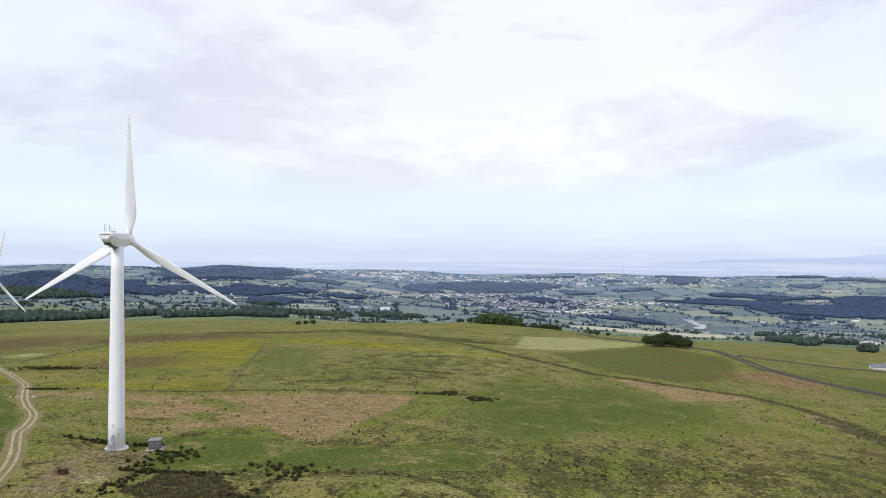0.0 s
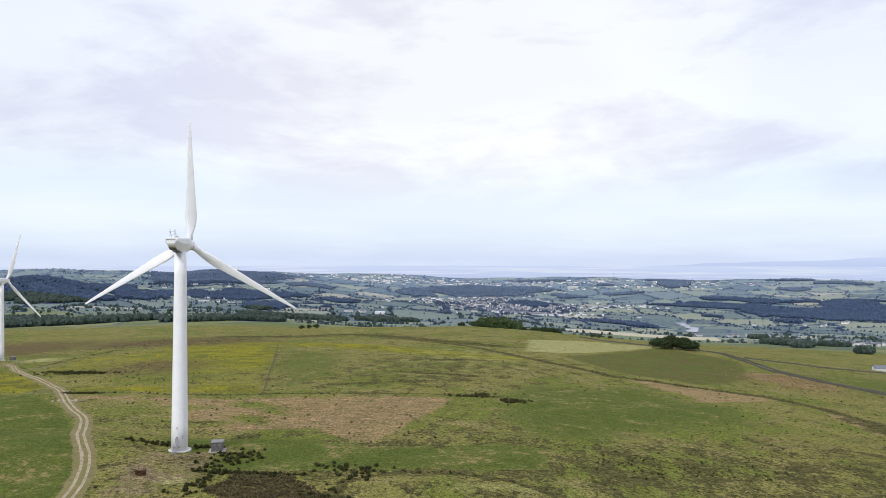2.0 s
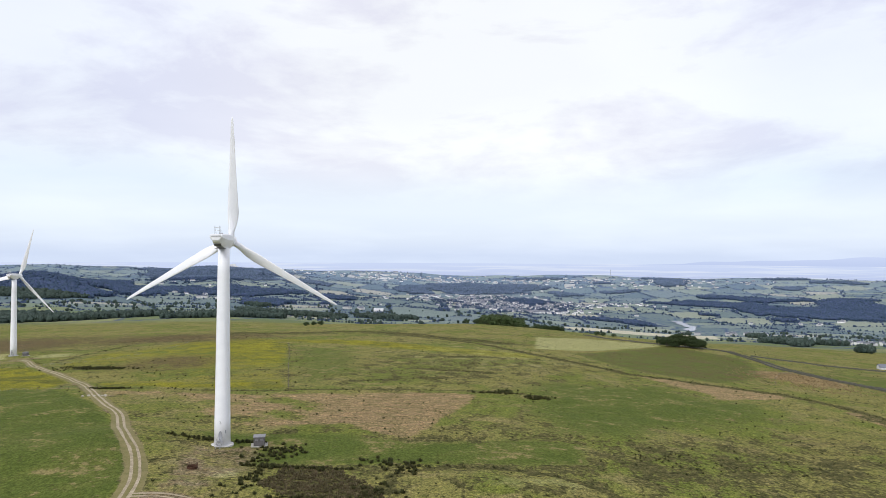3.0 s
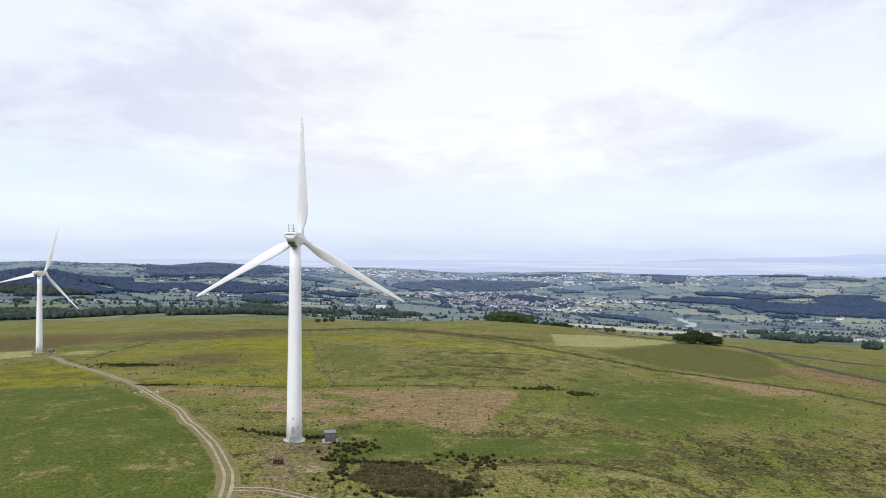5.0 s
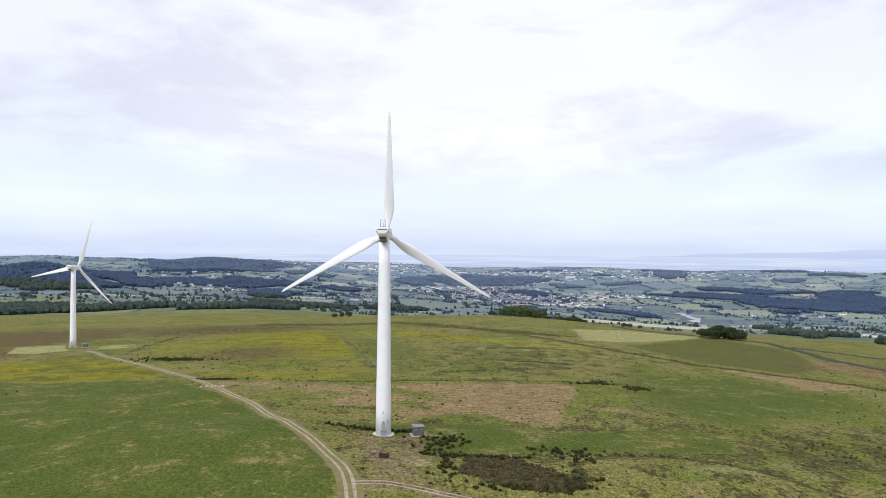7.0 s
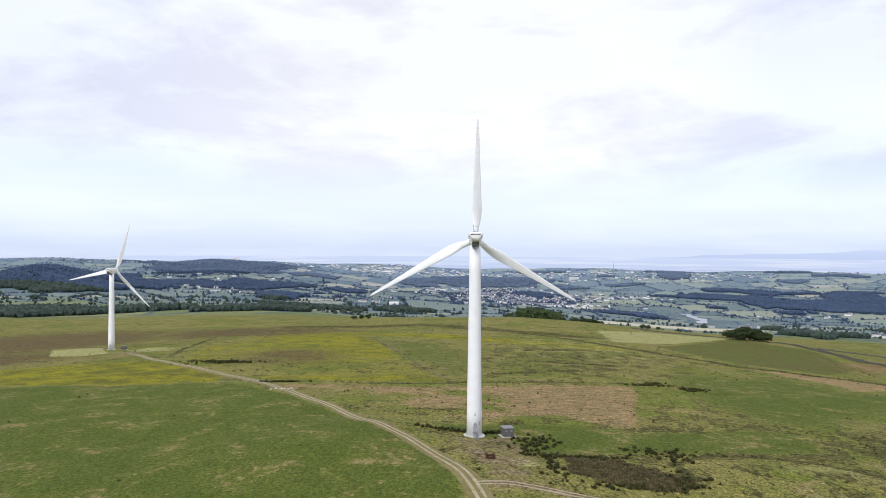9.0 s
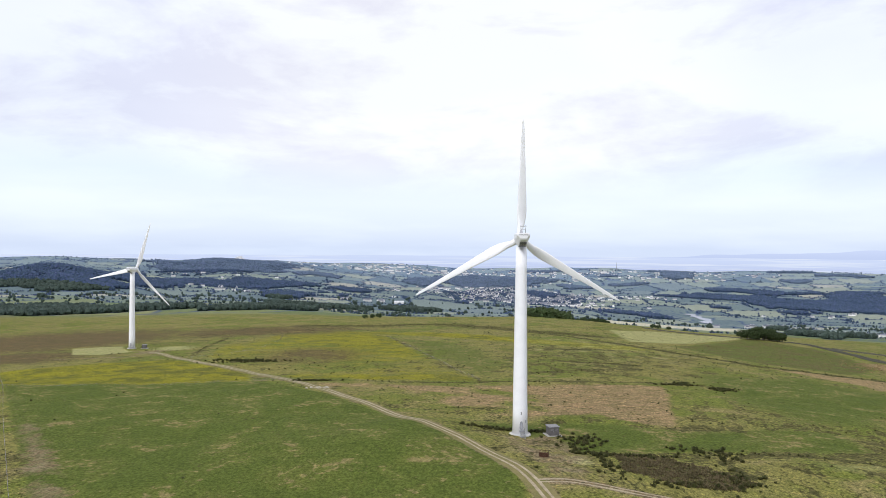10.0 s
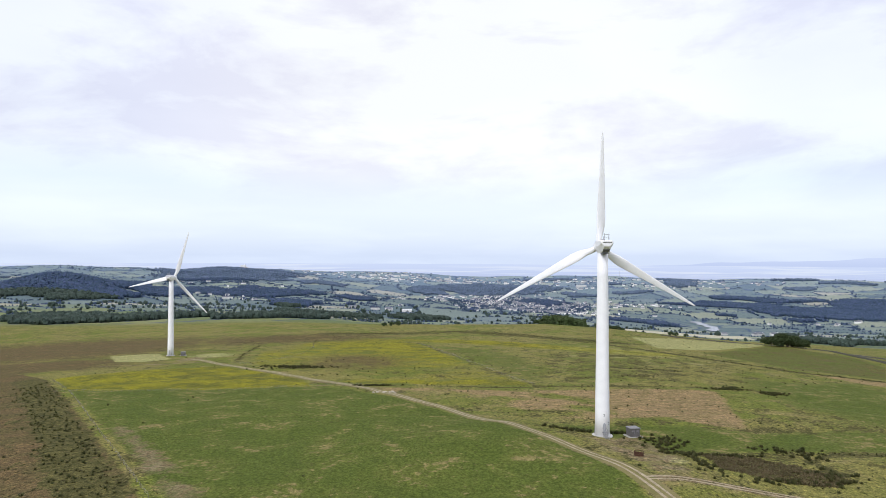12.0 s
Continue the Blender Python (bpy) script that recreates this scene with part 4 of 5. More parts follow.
def ring_feeder(x, y):
    thing = tagged(new("ring_feeder"), "round rusty steel cattle feeder on trampled ground", "feeder")
    thing.matrix_basis = Matrix.Translation((x, y, ground_z(x, y)))
    for z in (0.05, 0.55, 1.15):
        bm = bmesh.new()
        for k in range(24):
            a, b = 2 * math.pi * k / 24, 2 * math.pi * (k + 1) / 24
            rod(bm, (1.15 * math.cos(a), 1.15 * math.sin(a), z), (1.15 * math.cos(b), 1.15 * math.sin(b), z), 0.045, None, 6)
        part("hoop", from_bm("hoop", bm, RUST), thing)
    bm = bmesh.new()
    rod(bm, (1.15, 0, 0), (1.15, 0, 1.2), 0.04, None, 6)
    bar = from_bm("bar", bm, RUST)
    for k in range(18):
        part("bar", bar, thing, pose(0, 0, 0, 0, 0, 20 * k))
    bm = bmesh.new()
    rings = []
    for z in (0.04, 0.52):
        rings.append([(1.12 * math.cos(2 * math.pi * k / 24), 1.12 * math.sin(2 * math.pi * k / 24), z) for k in range(24)])
    loft(bm, rings, False)
    part("skirt", from_bm("skirt", bm, RUST), thing, label="solid rusty lower skirt")
    return thing


ring_feeder(-88.6, 155.2)


def lump(rg, r, squash=0.75):
    bm = bmesh.new()
    bmesh.ops.create_icosphere(bm, subdivisions=1, radius=r)
    for v in bm.verts:
        v.co *= rg.uniform(0.72, 1.2)
        v.co.z *= squash
    return bm


rg = np.random.default_rng(5)
# pale boulders added as stand-ins for sheep near the track
for k in range(11):
    r = rg.uniform(0.3, 0.8)
    x, y = -160 + rg.uniform(-4.5, 4.5), 254 + rg.uniform(-2.5, 2.5)
    ob = new("boulder", from_bm("boulder", lump(rg, r), PALE_STONE))
    ob.matrix_basis = pose(x, y, ground_z(x, y) + r * 0.25, 0, 0, rg.uniform(0, 360))
    tagged(ob, "pale limestone boulder standing in for a sheep beside the track", "boulder", "stone heap by the track")


def fence(points, spacing, label):
    line = spline(points, spacing)
    thing = tagged(new("fence"), label, "fence", kind="structure")
    bm = bmesh.new()
    rod(bm, (0, 0, -0.3), (0, 0, 1.2), 0.07, 0.06, 6)
    post = from_bm("post", bm, WEATHERED_WOOD)
    rg = np.random.default_rng(len(line))
    for x, y in line:
        part("post", post, thing, pose(x, y, ground_z(x, y), rg.uniform(-5, 5), rg.uniform(-5, 5), rg.uniform(0, 90)))
    for h in (0.45, 0.8, 1.1):
        bm = bmesh.new()
        for (ax, ay), (bx, by) in zip(line, line[1:]):
            rod(bm, (ax, ay, ground_z(ax, ay) + h), (bx, by, ground_z(bx, by) + h), 0.012, None, 3)
        part("wire", from_bm("wire", bm, GALVANISED), thing)
    return thing


fence([(-303, 279), (-250, 277), (-200, 275), (-172, 277)], 4.0, "grey post and wire fence across the pasture")
fence([(-332, 329), (-300, 284), (-250, 205), (-198, 124)], 4.5, "weathered post and wire fence along the heath")
fence([(-97, 288), (-116, 371), (-138, 470), (-158, 555)], 3.0, "dark weathered fence between two pastures")
fence([(158, 398), (170, 425), (188, 455), (206, 478)], 3.0, "short wooden fence running up to the road")
fence([(-262, 377), (-240, 420), (-235, 500), (-250, 590)], 5.0, "old post and wire fence beyond the track")
# ---------------------------------------------------------------- trees


def crown_data(rg, tall, wide, clumps, leaves, mat, name="crown"):
    """Many small leaf sprays in uneven clumps."""
    verts, faces = [], []
    for c in range(clumps):
        a, h = rg.uniform(0, 2 * math.pi), rg.uniform(0.24, 0.86)
        reach = wide * math.sqrt(rg.uniform(0, 1)) * math.sin(math.pi * min(0.97, 0.15 + 0.78 * h)) ** 0.7
        cx, cy, cz = reach * math.cos(a), reach * math.sin(a), tall * h
        size = wide * rg.uniform(0.22, 0.42)
        for k in range(leaves):
            d = rg.normal(0, 1, 3)
            d /= np.linalg.norm(d)
            p = np.array((cx, cy, cz)) + d * size * rg.uniform(0.55, 1.0) * np.array((1, 1, 0.8))
            n = d + rg.normal(0, 0.45, 3)
            u = np.cross(n, (0.3, 0.2, 1.0))
            u /= np.linalg.norm(u)
            v = np.cross(n / np.linalg.norm(n), u)
            s = size * rg.uniform(0.22, 0.48)
            i = len(verts)
            verts += [p - u * s, p - v * s * 0.7, p + u * s, p + v * s * 0.8 + d * s * 0.2]
            faces.append((i, i + 1, i + 2, i + 3))
    return mesh_of(name, verts, faces, mat)


def tree(rg, tall, wide, mat, clumps=34, leaves=26):
    thing = new("tree")
    bm = bmesh.new()
    lean = rg.uniform(-0.04, 0.04, 2) * tall
    rod(bm, (0, 0, -0.6), (lean[0], lean[1], tall * 0.45), tall * 0.032, tall * 0.018, 8)
    for k in range(5):
        a = rg.uniform(0, 6.28)
        h = tall * rg.uniform(0.22, 0.42)
        rod(bm, (lean[0] * h / tall / 0.45, lean[1] * h / tall / 0.45, h), (wide * 0.6 * math.cos(a), wide * 0.6 * math.sin(a), h + tall * rg.uniform(0.18, 0.4)), tall * 0.014, tall * 0.005, 6)
    part("trunk", from_bm("trunk", bm, BARK), thing)
    part("crown", crown_data(rg, tall, wide, clumps, leaves, mat), thing)
    return thing


rg = np.random.default_rng(21)
MODELS = [tree(rg, t, w, m) for t, w, m in ((12.0, 5.2, TREE_LEAF), (10.5, 4.8, TREE_LEAF), (13.0, 5.6, TREE_LEAF), (8.0, 4.2, BUSH_LEAF), (6.0, 3.6, BUSH_LEAF), (12.5, 6.6, ASH_LEAF), (11.5, 6.2, ASH_LEAF))]
used = [False] * len(MODELS)


def plant(kind, x, y, size, label, group=""):
    m = pose(x, y, ground_z(x, y), 0, 0, rg.uniform(0, 360)) @ Matrix.Diagonal((size, size, size * rg.uniform(0.88, 1.08), 1))
    if not used[kind]:
        used[kind] = True
        ob = MODELS[kind]
        ob.matrix_basis = m
    else:
        ob = copy_thing(MODELS[kind], Matrix())
        ob.matrix_basis = m
    return tagged(ob, label, "tree", group)


for k in range(44):
    a, r = rg.uniform(0, 6.28), math.sqrt(rg.uniform(0, 1))
    plant(int(rg.integers(0, 3)), 181 + 19.5 * r * math.cos(a), 630 + 11 * r * math.sin(a), rg.uniform(0.88, 0.96) * (1.10 - 0.42 * r * r), "dark green tree in a dense oval copse", "oval copse")
for k in range(46):
    x = rg.uniform(8, 150)
    big = 14 < x < 84
    plant(int(rg.integers(5, 7)) if big else int(rg.integers(3, 5)), x, 1085 + rg.uniform(-16, 16), rg.uniform(1.55, 2.0) if big else rg.uniform(1.0, 1.5), "dark green tree beyond the moor crest", "trees beyond the crest")
for x, y, kind, size in ((-214, 900, 4, 1.0), (-204, 900, 3, 0.8), (-196, 905, 4, 1.1), (-5, 960, 4, 1.2), (8, 950, 3, 1.0), (20, 960, 4, 1.0), (170, 900, 4, 0.9), (185, 905, 4, 0.8), (160, 890, 4, 1.0)):
    plant(kind, x, y, size, "rounded hawthorn bush on the moor edge", "bushes on the moor edge")

# ---------------------------------------------------------------- woods and hedgerow trees of the valley


def woodland(name, xs, ys, tall, mat, label, seed, fine=1):
    """Far crowns, each an uneven lump of a few leaf clumps."""
    rg = np.random.default_rng(seed)
    bm = bmesh.new()
    bmesh.ops.create_icosphere(bm, subdivisions=fine, radius=1.0)
    bm.verts.ensure_lookup_table()
    base = np.array([v.co[:] for v in bm.verts])
    tri = np.array([[v.index for v in f.verts] for f in bm.faces])
    bm.free()
    xs, ys = np.asarray(xs), np.asarray(ys)
    n = len(xs)
    zs = height(xs, ys)
    t = tall * rg.uniform(0.55, 1.15, n)
    shape = base[None] * rg.uniform(0.62, 1.25, (n, len(base), 1))
    shape = shape * np.stack([t * rg.uniform(0.36, 0.55, n), t * rg.uniform(0.36, 0.55, n), t * 0.52], -1)[:, None, :]
    shape = shape + np.stack([xs, ys, zs + t * 0.45], -1)[:, None, :]
    faces = (tri[None] + (np.arange(n) * len(base))[:, None, None]).reshape(-1, 3)
    me = bpy.data.meshes.new(name)
    me.from_pydata(shape.reshape(-1, 3).tolist(), [], faces.tolist())
    me.materials.append(mat)
    return tagged(new(name, me), label, "woodland", kind="stuff")


rg = np.random.default_rng(31)
wx, wy = [], []
for cx, cy, a, b in WOODS:
    count = int(min(3200, max(60, math.pi * a * b / 50.0)))
    way = math.hypot(cx + 70, cy)
    c, s = cy / way, -(cx + 70) / way
    q = rg.uniform(-1.12, 1.12, (count * 2, 2))
    x, y = cx + q[:, 0] * a * c - q[:, 1] * b * s, cy + q[:, 0] * a * s + q[:, 1] * b * c
    keep = (wooded(x, y) > -0.02) & (hump(x, y, 835, 2480, 130, 420) < 0.25)
    wx += x[keep].tolist()
    wy += y[keep].tolist()
q = rg.uniform(0, 1, (60000, 2))
y = 1750 + 3050 * q[:, 0]
x = (q[:, 1] * 2 - 1) * y * 0.72 - 60
keep = (wooded(x, y) > 0.0) & (hump(x, y, 835, 2480, 130, 420) < 0.25)
wx += x[keep].tolist()
wy += y[keep].tolist()
wx, wy = np.array(wx), np.array(wy)
on_land = np.hypot(wx - CENTRE[0], wy - CENTRE[1]) < 4860
wx, wy = wx[on_land], wy[on_land]
near, shore = wy < 2150, wy > 3650
woodland("valley_woods", wx[~near & ~shore], wy[~near & ~shore], 12.0, HAZE_WOOD_LEAF, "dark woods on the valley slopes, blued with painted haze", 1)
woodland("coastal_woods", wx[shore], wy[shore], 11.0, HAZE_SHORE_LEAF, "woods on the coastal plain, paled with painted blue haze", 3)
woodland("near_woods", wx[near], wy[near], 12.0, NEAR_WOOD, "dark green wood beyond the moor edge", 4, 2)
q = rg.uniform(0, 1, (300000, 2))
hy = 950 + (4850 - 950) * q[:, 0] ** 0.75
hx = (q[:, 1] * 2 - 1) * hy * 0.72 - 60
open_field = inside(hx, hy, HAY_MEADOW) < -15
hx, hy = hx[open_field], hy[open_field]
pk, h1, h2 = two_nearest(hx, hy)
edge_trees = ((h2 - h1) < 10.0 + hy * 0.0015) & (wooded(hx, hy) < 0.0) & (rg.uniform(0, 1, len(hx)) < 0.85 * (0.35 + 0.65 * (np.sin(SEEDS[pk, 0]) > -0.3)))
lone = (rg.uniform(0, 1, len(hx)) < 0.004 + 0.25 * (np.hypot((hx - 220) / 330, (hy - 3250) / 380) < 1)) & (hy > 1500)
sel = (edge_trees & (rg.uniform(0, 1, len(hx)) < 0.15) & (hy > 1480) | lone) & (np.hypot(hx - CENTRE[0], hy - CENTRE[1]) < 4860)
hedge = ((h2 - h1) < 7.0) & (wooded(hx, hy) < 0.0) & (hy > 1480) & (hump(hx, hy, 835, 2480, 130, 420) < 0.25) & (np.hypot(hx - CENTRE[0], hy - CENTRE[1]) < 4860) & ~sel
shore = hy > 3650
woodland("field_hedges", hx[hedge & ~shore], hy[hedge & ~shore], 4.2, HAZE_WOOD_LEAF, "dark clipped hedges between valley fields", 5)
woodland("coastal_hedges", hx[hedge & shore], hy[hedge & shore], 4.0, HAZE_SHORE_LEAF, "hedges on the coastal plain, faint with painted haze", 8)
off_river = hump(hx, hy, 835, 2480, 130, 420) < 0.25
close = sel & (hy < 2300) & off_river
far_off = sel & (hy >= 2300) & (hy < 3650) & off_river
coast = sel & (hy >= 3650)
woodland("moor_edge_trees", hx[close], hy[close], 8.5, NEAR_WOOD, "dark green field trees below the moor", 6, 2)
woodland("hedgerow_trees", hx[far_off], hy[far_off], 8.5, HAZE_WOOD_LEAF, "scattered hedgerow trees between valley fields", 2)
woodland("coastal_trees", hx[coast], hy[coast], 8.0, HAZE_SHORE_LEAF, "scattered trees on the coastal plain, blued with painted haze", 7)

# ---------------------------------------------------------------- river, town and far buildings
river_line = spline(RIVER, 20.0)
rv, rf = [], []
for k in range(len(river_line)):
    for off in (-17, 17):
        p = beside(river_line, off + 6 * math.sin(k * 0.9 + off))[k]
        rv.append((p[0], p[1], float(river_level(p[1]))))
rf = [(2 * k, 2 * k + 1, 2 * k + 3, 2 * k + 2) for k in range(len(river_line) - 1)]
river = tagged(new("river", mesh_of("river", rv, rf, WATER)), "bend of river in the valley floor, painted sky-bright", "river", kind="structure")



def house(name, long, deep, eaves, ridge, label, group, windows=False):
    thing = tagged(new(name), label, "house", group)
    bm = bmesh.new()
    x, y = long / 2, deep / 2
    loft(bm, [[(-x, -y, -1.5), (-x, y, -1.5), (-x, y, eaves), (-x, 0, ridge - 0.1), (-x, -y, eaves)], [(x, -y, -1.5), (x, y, -1.5), (x, y, eaves), (x, 0, ridge - 0.1), (x, -y, eaves)]])
    part("wall", from_bm("wall", bm, HOUSE_WALL), thing)
    bm = bmesh.new()
    over, t = 0.35, 0.22
    slope = (ridge - eaves) / y
    low = eaves - over * slope
    rings = []
    for xx in (-x - over, x + over):
        rings.append([(xx, -y - over, low), (xx, 0, ridge), (xx, y + over, low), (xx, y + over, low + t), (xx, 0, ridge + t), (xx, -y - over, low + t)])
    loft(bm, rings)
    roof = part("roof", from_bm("roof", bm, HOUSE_ROOF), thing)
    bm = bmesh.new()
    box(bm, x - 0.6, 0, ridge + 0.5, 0.9, 0.7, 1.5, 0.03)
    part("chimney", from_bm("chimney", bm, HOUSE_WALL), roof)
    if windows:
        for wx_ in (-x * 0.62, -x * 0.1, x * 0.5):
            for wz in (1.3, 3.6):
                bm = bmesh.new()
                box(bm, wx_, -y - 0.02, wz, 1.1, 0.12, 1.3, 0.02)
                win = part("window", from_bm("window", bm, SHED_ROOF), thing)
                bm = bmesh.new()
                box(bm, wx_, -y - 0.07, wz, 0.9, 0.06, 1.1)
                part("pane", from_bm("pane", bm, GLASS_DARK), win)
        bm = bmesh.new()
        box(bm, x * 0.2, -y - 0.04, 1.0, 1.0, 0.12, 2.1, 0.02)
        part("door", from_bm("door", bm, KIOSK_GREY), thing)
    return thing


farm = house("farmhouse", 15, 8, 5.4, 8.6, "grey stone slate-roofed moorland farmhouse", "", True)
farm.matrix_basis = pose(384, 622, ground_z(384, 622) - 0.5, 0, 0, -12)
barn = house("barn", 13, 7, 3.2, 5.6, "low grey stone farm barn with slate roof", "")
barn.matrix_basis = pose(368, 634, ground_z(368, 634) - 0.5, 0, 0, -12)
tagged(barn, category="barn")

rg = np.random.default_rng(44)
kinds = [house("house", l, d, e, r, "pale valley house with a slate roof", "valley town houses") for l, d, e, r in ((11, 8, 5.0, 7.8), (16, 8, 5.2, 8.2), (24, 9, 5.4, 8.4))]
spots = []
for cx, cy, a, b, count in ((210, 3330, 330, 330, 110), (300, 2900, 190, 70, 45), (-50, 3650, 200, 90, 20), (500, 3200, 160, 80, 20), (830, 2080, 90, 40, 14), (905, 1650, 130, 35, 18), (1150, 1700, 120, 40, 10), (-300, 2230, 140, 25, 6), (900, 4000, 500, 130, 16), (300, 4300, 600, 120, 20), (1500, 2750, 300, 60, 6), (-850, 2440, 120, 30, 6)):
    for k in range(count):
        spots.append((cx + rg.normal(0, 0.5) * a, cy + rg.normal(0, 0.5) * b))
for k, (x, y) in enumerate(spots):
    m = pose(x, y, ground_z(x, y) + 0.3, 0, 0, rg.choice([0, 12, -20, 80, 100, 45]) + rg.uniform(-8, 8))
    if k < 3:
        kinds[k].matrix_basis = m
    else:
        copy_thing(kinds[int(rg.integers(0, 3))], m)


def far_houses(name, clusters, label, seed):
    """House blocks too far off to count, each a gabled prism."""
    rg = np.random.default_rng(seed)
    verts, walls, roofs = [], [], []
    for cx, cy, a, b, count in clusters:
        for k in range(count):
            x, y = cx + rg.normal(0, 0.5) * a, cy + rg.normal(0, 0.5) * b
            z, turn = ground_z(x, y), radians(rg.choice([0, 15, -25, 85]) + rg.uniform(-8, 8))
            u, v, e, r = rg.uniform(5, 11), rg.uniform(3.5, 5), rg.uniform(4, 5.5), rg.uniform(7, 8.5)
            c, s, i = math.cos(turn), math.sin(turn), len(verts)
            for px, py, pz in ((-u, -v, -1), (u, -v, -1), (u, v, -1), (-u, v, -1), (-u, -v, e), (u, -v, e), (u, v, e), (-u, v, e), (-u, 0, r), (u, 0, r)):
                verts.append((x + px * c - py * s, y + px * s + py * c, z + pz))
            walls += [(i, i + 1, i + 5, i + 4), (i + 1, i + 2, i + 6, i + 9, i + 5), (i + 2, i + 3, i + 7, i + 6), (i + 3, i, i + 4, i + 8, i + 7)]
            roofs += [(i + 4, i + 5, i + 9, i + 8), (i + 6, i + 7, i + 8, i + 9)]
    me = mesh_of(name, verts, walls + roofs, FAR_WALL)
    me.materials.append(HOUSE_ROOF)
    for p in me.polygons[len(walls):]:
        p.material_index = 1
    return tagged(new(name, me), label, "houses", kind="stuff")


far_houses("town_rooftops", ((200, 3350, 380, 380, 200), (320, 2950, 240, 100, 70), (700, 3300, 300, 90, 40), (-450, 4600, 700, 180, 160), (500, 4500, 800, 150, 110), (1300, 4200, 700, 300, 60), (-1100, 3000, 500, 500, 40)), "crowded pale rooftops of the valley town", 9)


def shed(x, y, long, deep, tall, turn, label):
    thing = tagged(new("farm_shed"), label, "shed")
    thing.matrix_basis = pose(x, y, ground_z(x, y), 0, 0, turn)
    bm = bmesh.new()
    box(bm, 0, 0, tall / 2 - 1, long, deep, tall + 2, 0.1)
    part("wall", from_bm("wall", bm, HOUSE_WALL), thing)
    bm = bmesh.new()
    u, v = long / 2 + 0.6, deep / 2 + 0.6
    loft(bm, [[(-u, -v, tall), (-u, 0, tall + deep * 0.2), (-u, v, tall), (-u, v, tall + 0.3), (-u, 0, tall + deep * 0.2 + 0.3), (-u, -v, tall + 0.3)], [(u, -v, tall), (u, 0, tall + deep * 0.2), (u, v, tall), (u, v, tall + 0.3), (u, 0, tall + deep * 0.2 + 0.3), (u, -v, tall + 0.3)]])
    part("roof", from_bm("roof", bm, SHED_ROOF if y < 3000 else FAR_ROOF), thing, label="pale sheet roof")
    return thing


shed(-250, 2205, 30, 16, 6, 5, "long farm shed with a bright pale roof")
shed(690, 4140, 60, 22, 9, 0, "large pale industrial shed on the far slope")
shed(930, 4500, 40, 20, 8, 10, "pale shed on the far ridge")
for k in range(9):
    shed(-450 + rg.uniform(-300, 420), 4550 + rg.uniform(-150, 150), rg.uniform(25, 50), rg.uniform(14, 24), rg.uniform(4, 6), rg.uniform(-15, 15), "distant pale industrial shed")


def power_station(x, y):
    thing = tagged(new("power_station"), "distant pale square power station blocks", "power station")
    thing.matrix_basis = Matrix.Translation((x, y, ground_z(x, y)))
    for cx, w, t in ((-9, 14, 22), (9, 15, 26), (25, 12, 12), (-24, 12, 11)):
        bm = bmesh.new()
        box(bm, cx, 0, t / 2 - 4, w, 24, t + 8, 0.6)
        block = part("block", from_bm("block", bm, FAR_WALL), thing)
        bm = bmesh.new()
        box(bm, cx, 0, t + 1.2, w * 0.7, 16, 2.4, 0.3)
        part("roof_plant", from_bm("roof_plant", bm, SHED_ROOF), block)
    return thing


power_station(-1463, 4632)


def lattice_mast(x, y, tall):
    thing = tagged(new("lattice_mast"), "thin distant steel lattice mast on the ridge", "mast")
    thing.matrix_basis = Matrix.Translation((x, y, ground_z(x, y)))
    for k in range(4):
        a = math.pi / 4 + math.pi / 2 * k
        bm = bmesh.new()
        rod(bm, (2.2 * math.cos(a), 2.2 * math.sin(a), -2), (0.5 * math.cos(a), 0.5 * math.sin(a), tall), 0.35, 0.25, 5)
        part("leg", from_bm("leg", bm, GALVANISED), thing)
    bm = bmesh.new()
    for i in range(12):
        z0, z1 = tall * i / 12, tall * (i + 1) / 12
        r0, r1 = 2.2 - 1.7 * z0 / tall, 2.2 - 1.7 * z1 / tall
        for k in range(4):
            a, c = math.pi / 4 + math.pi / 2 * k, math.pi / 4 + math.pi / 2 * (k + 1)
            rod(bm, (r0 * math.cos(a), r0 * math.sin(a), z0), (r1 * math.cos(c), r1 * math.sin(c), z1), 0.12, None, 4)
    part("bracing", from_bm("bracing", bm, GALVANISED), thing)
    return thing


lattice_mast(1043, 4620, 55)

# ---------------------------------------------------------------- rushes and tussocks


def tufts(name, xs, ys, tall, wide, mat, label, seed, blades=7):
    """Tufts of stiff leaves that lean outwards."""
    rg = np.random.default_rng(seed)
    xs, ys = np.asarray(xs, float), np.asarray(ys, float)
    n = len(xs)
    zs = height(xs, ys)
    size = rg.uniform(0.55, 1.25, n)
    verts = np.zeros((n, blades, 3, 3))
    for k in range(blades):
        a = rg.uniform(0, 6.28, n)
        lean = rg.uniform(0.15, 1.0, n) * wide * size
        dx, dy = np.cos(a), np.sin(a)
        foot = lean * 0.45
        half = wide * 0.28 * size
        bx, by = xs + dx * foot, ys + dy * foot
        verts[:, k, 0] = np.stack([bx - dy * half, by + dx * half, zs - 0.05], -1)
        verts[:, k, 1] = np.stack([bx + dy * half, by - dx * half, zs - 0.05], -1)
        verts[:, k, 2] = np.stack([xs + dx * lean, ys + dy * lean, zs + tall * size * rg.uniform(0.75, 1.0, n) * np.sqrt(1.0 - 0.75 * (lean / (wide * size)) ** 2)], -1)
    faces = np.arange(n * blades * 3).reshape(-1, 3)
    me = bpy.data.meshes.new(name)
    me.from_pydata(verts.reshape(-1, 3).tolist(), [], faces.tolist())
    me.materials.append(mat)
    return tagged(new(name, me), label, "grass", kind="stuff")


rg = np.random.default_rng(77)
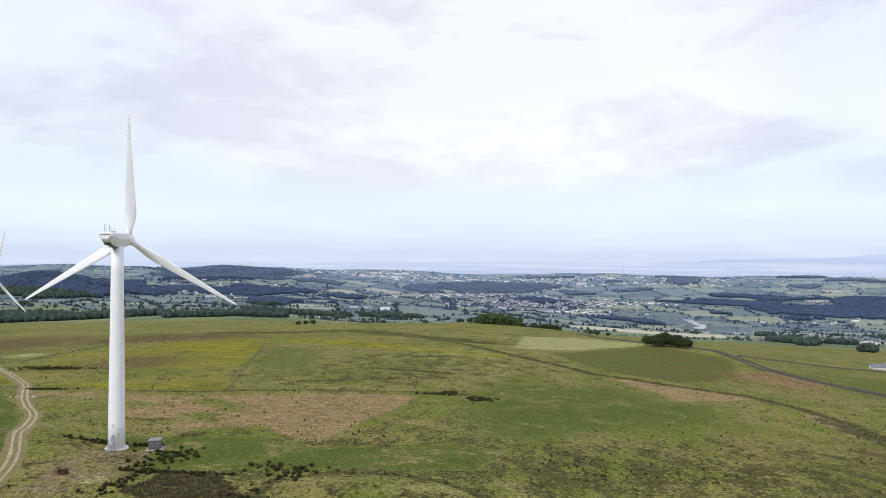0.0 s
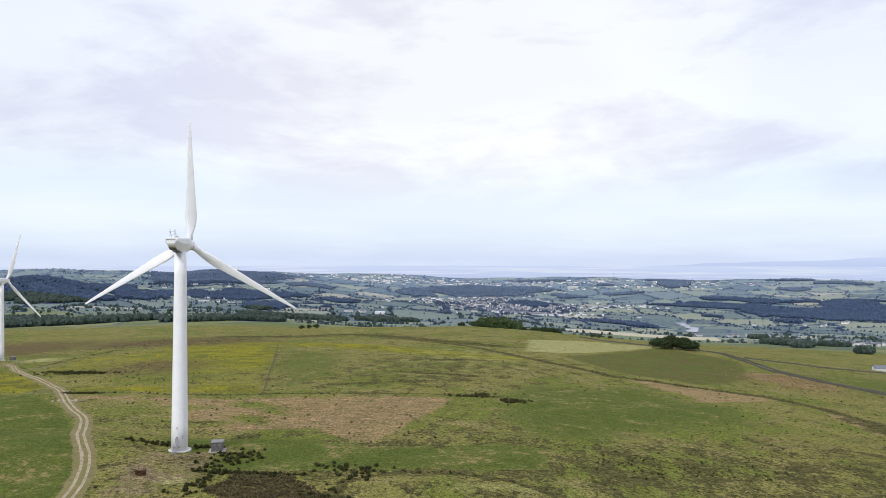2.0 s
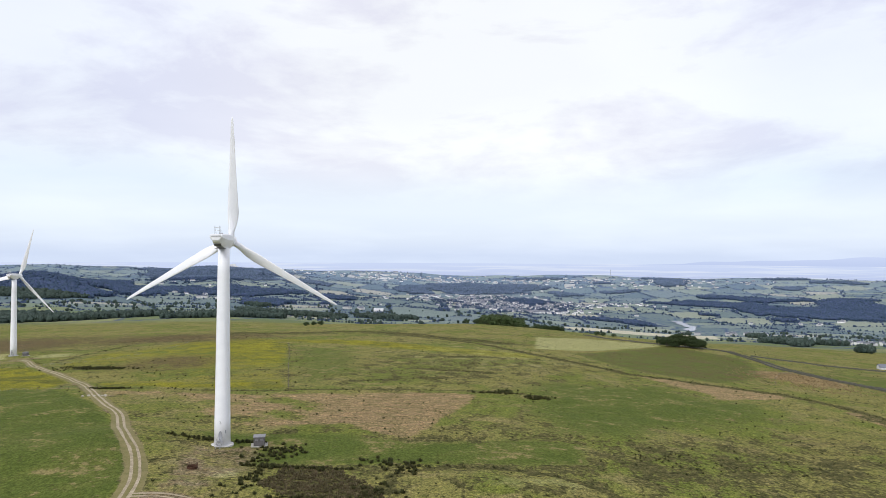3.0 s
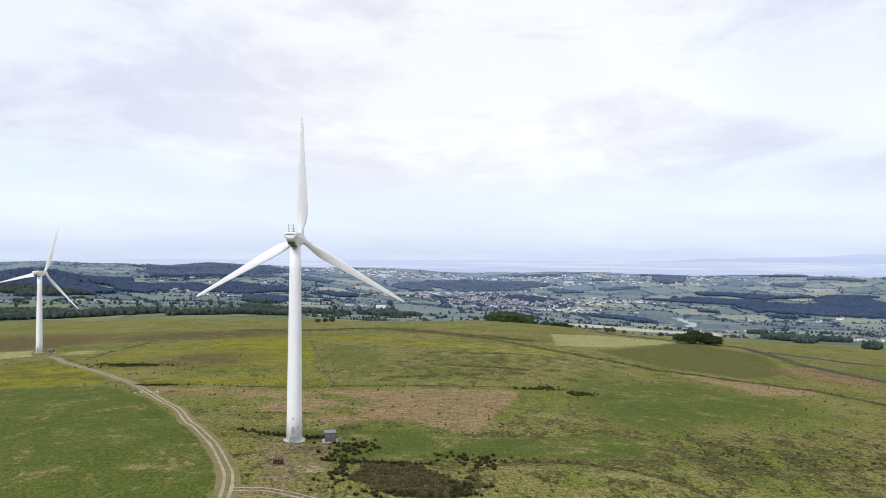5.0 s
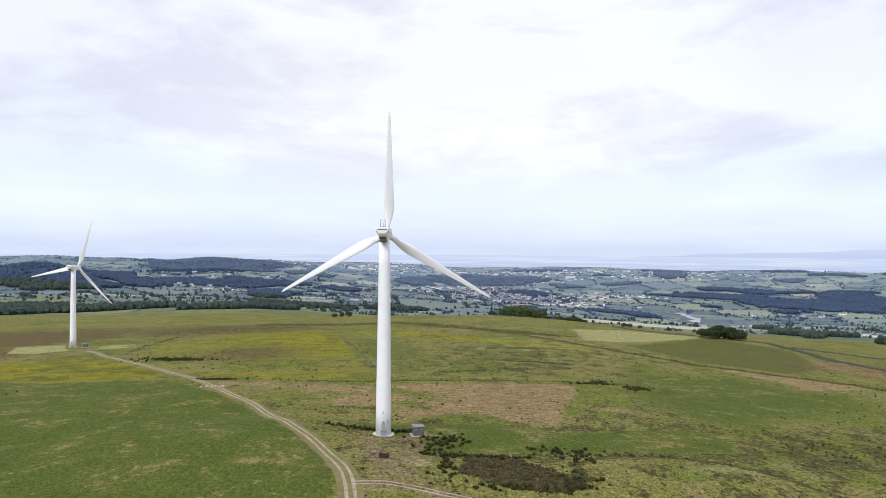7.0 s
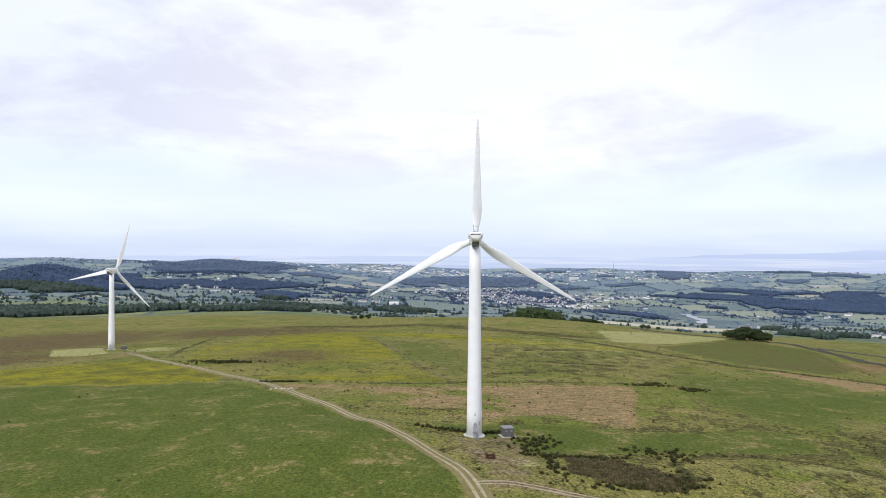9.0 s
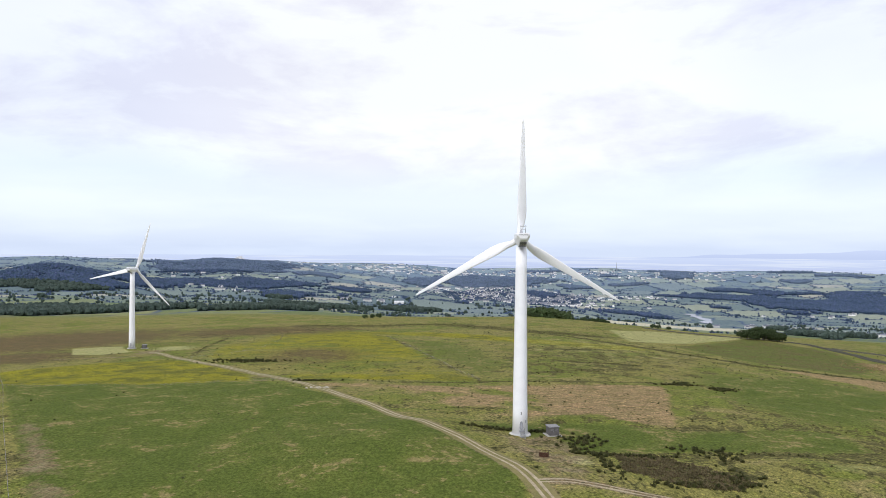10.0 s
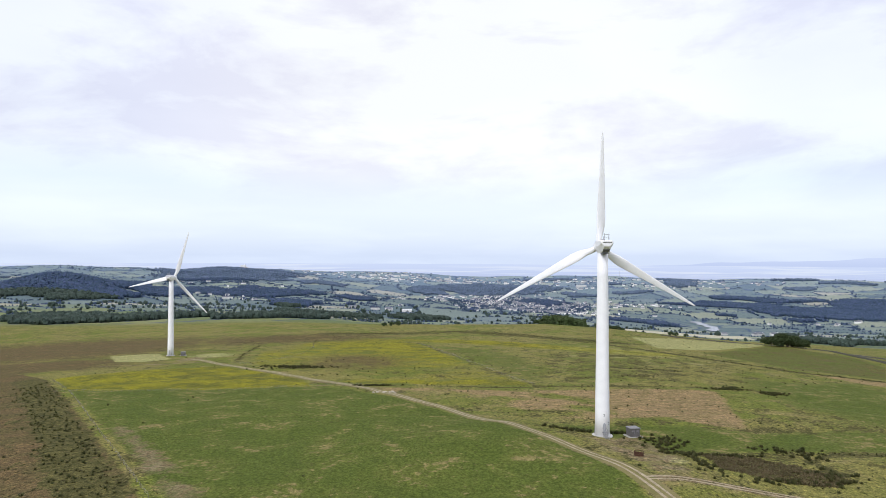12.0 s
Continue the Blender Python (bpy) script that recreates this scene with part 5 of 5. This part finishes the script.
# clumps gather where the ground is wet
q = rg.uniform(0, 1, (520000, 2))
rx, ry = -330 + 640 * q[:, 0], 120 + 660 * q[:, 1] ** 1.15
yl, br, he, lu, pa, ba, ru = covers(rx, ry)
wet = 0.5 + 0.5 * wave(rx, ry, 9.0, 4.0) * wave(rx, ry, 23.0, 8.0)
chance = 0.006 + 0.10 * np.clip(wet - 0.55, 0, 1) * np.clip((ru - 0.25) * 6, 0, 1) + 0.10 * (ru > 0.56) * (0.4 + 0.6 * wet) + 0.008 * (he > 0.5)
chance = chance * np.where(lu > 0.6, 0.10, 1.0) * np.where(yl > 0.5, 0.10, 1.0) * np.where(ba > 0.5, 0.0, 1.0) * np.where(inside(rx, ry, BOG) > -1, 0.0, 1.0)
sel = rg.uniform(0, 1, len(rx)) < chance
tufts("rushes", rx[sel], ry[sel], 0.62, 0.70, RUSH_LEAF, "dark rush tufts scattered over rough pasture", 1, 10)
cl = []
for cx, cy, a, b, count in ((-74, 182, 8, 4, 34), (-75, 172, 6, 12, 30), (-76, 165, 5, 5, 16), (-46, 173, 10, 4, 26), (-39, 170, 8, 4, 16), (-43, 165, 7, 3, 12), (-97, 189, 10, 2.4, 40), (-84, 189, 5, 1.6, 16), (-66, 164, 12, 2, 40), (-74, 150, 2, 9, 30), (-62, 138, 14, 2.5, 40), (-46, 144, 5, 8, 30), (-167, 278, 8, 1.6, 46), (-219, 369, 22, 9, 190), (-10, 294, 12, 1.6, 40), (8, 286, 7, 4, 50), (-6, 300, 5, 3, 30)):
    p = rg.normal(0, 0.5, (count, 2))
    cl += [(cx + u * a, cy + v * b) for u, v in p]
cl = np.array(cl)
tufts("rush_clumps", cl[:, 0], cl[:, 1], 0.85, 0.95, RUSH_LEAF, "dense dark rush clumps near the turbine", 2, 26)
q = rg.uniform(0, 1, (3000, 2))
bx, by = -76 + 36 * q[:, 0], 134 + 36 * q[:, 1]
sel = inside(bx, by, BOG) > -0.6
tufts("bog_rushes", bx[sel], by[sel], 0.5, 0.6, BOG_LEAF, "brown flattened rushes filling a wet hollow", 8, 9)
q = rg.uniform(0, 1, (60000, 2))
rx, ry = -160 + 160 * q[:, 0], 185 + 110 * q[:, 1]
_, br, _, _, _, _, _ = covers(rx, ry)
sel = (br > 0.55) & (rg.uniform(0, 1, len(rx)) < 0.06)
q = rg.normal(0, 0.5, (1500, 2))
mx, my = 190 + q[:, 0] * 34, 434 + q[:, 1] * 50
tufts("bracken", mx, my, 0.55, 0.9, BRACKEN, "rusty brown bracken on a low mound", 6, 6)
tufts("dead_grass", rx[sel], ry[sel], 0.28, 0.4, BROWN_TUFT, "straw-brown dead grass tussocks", 3, 5)
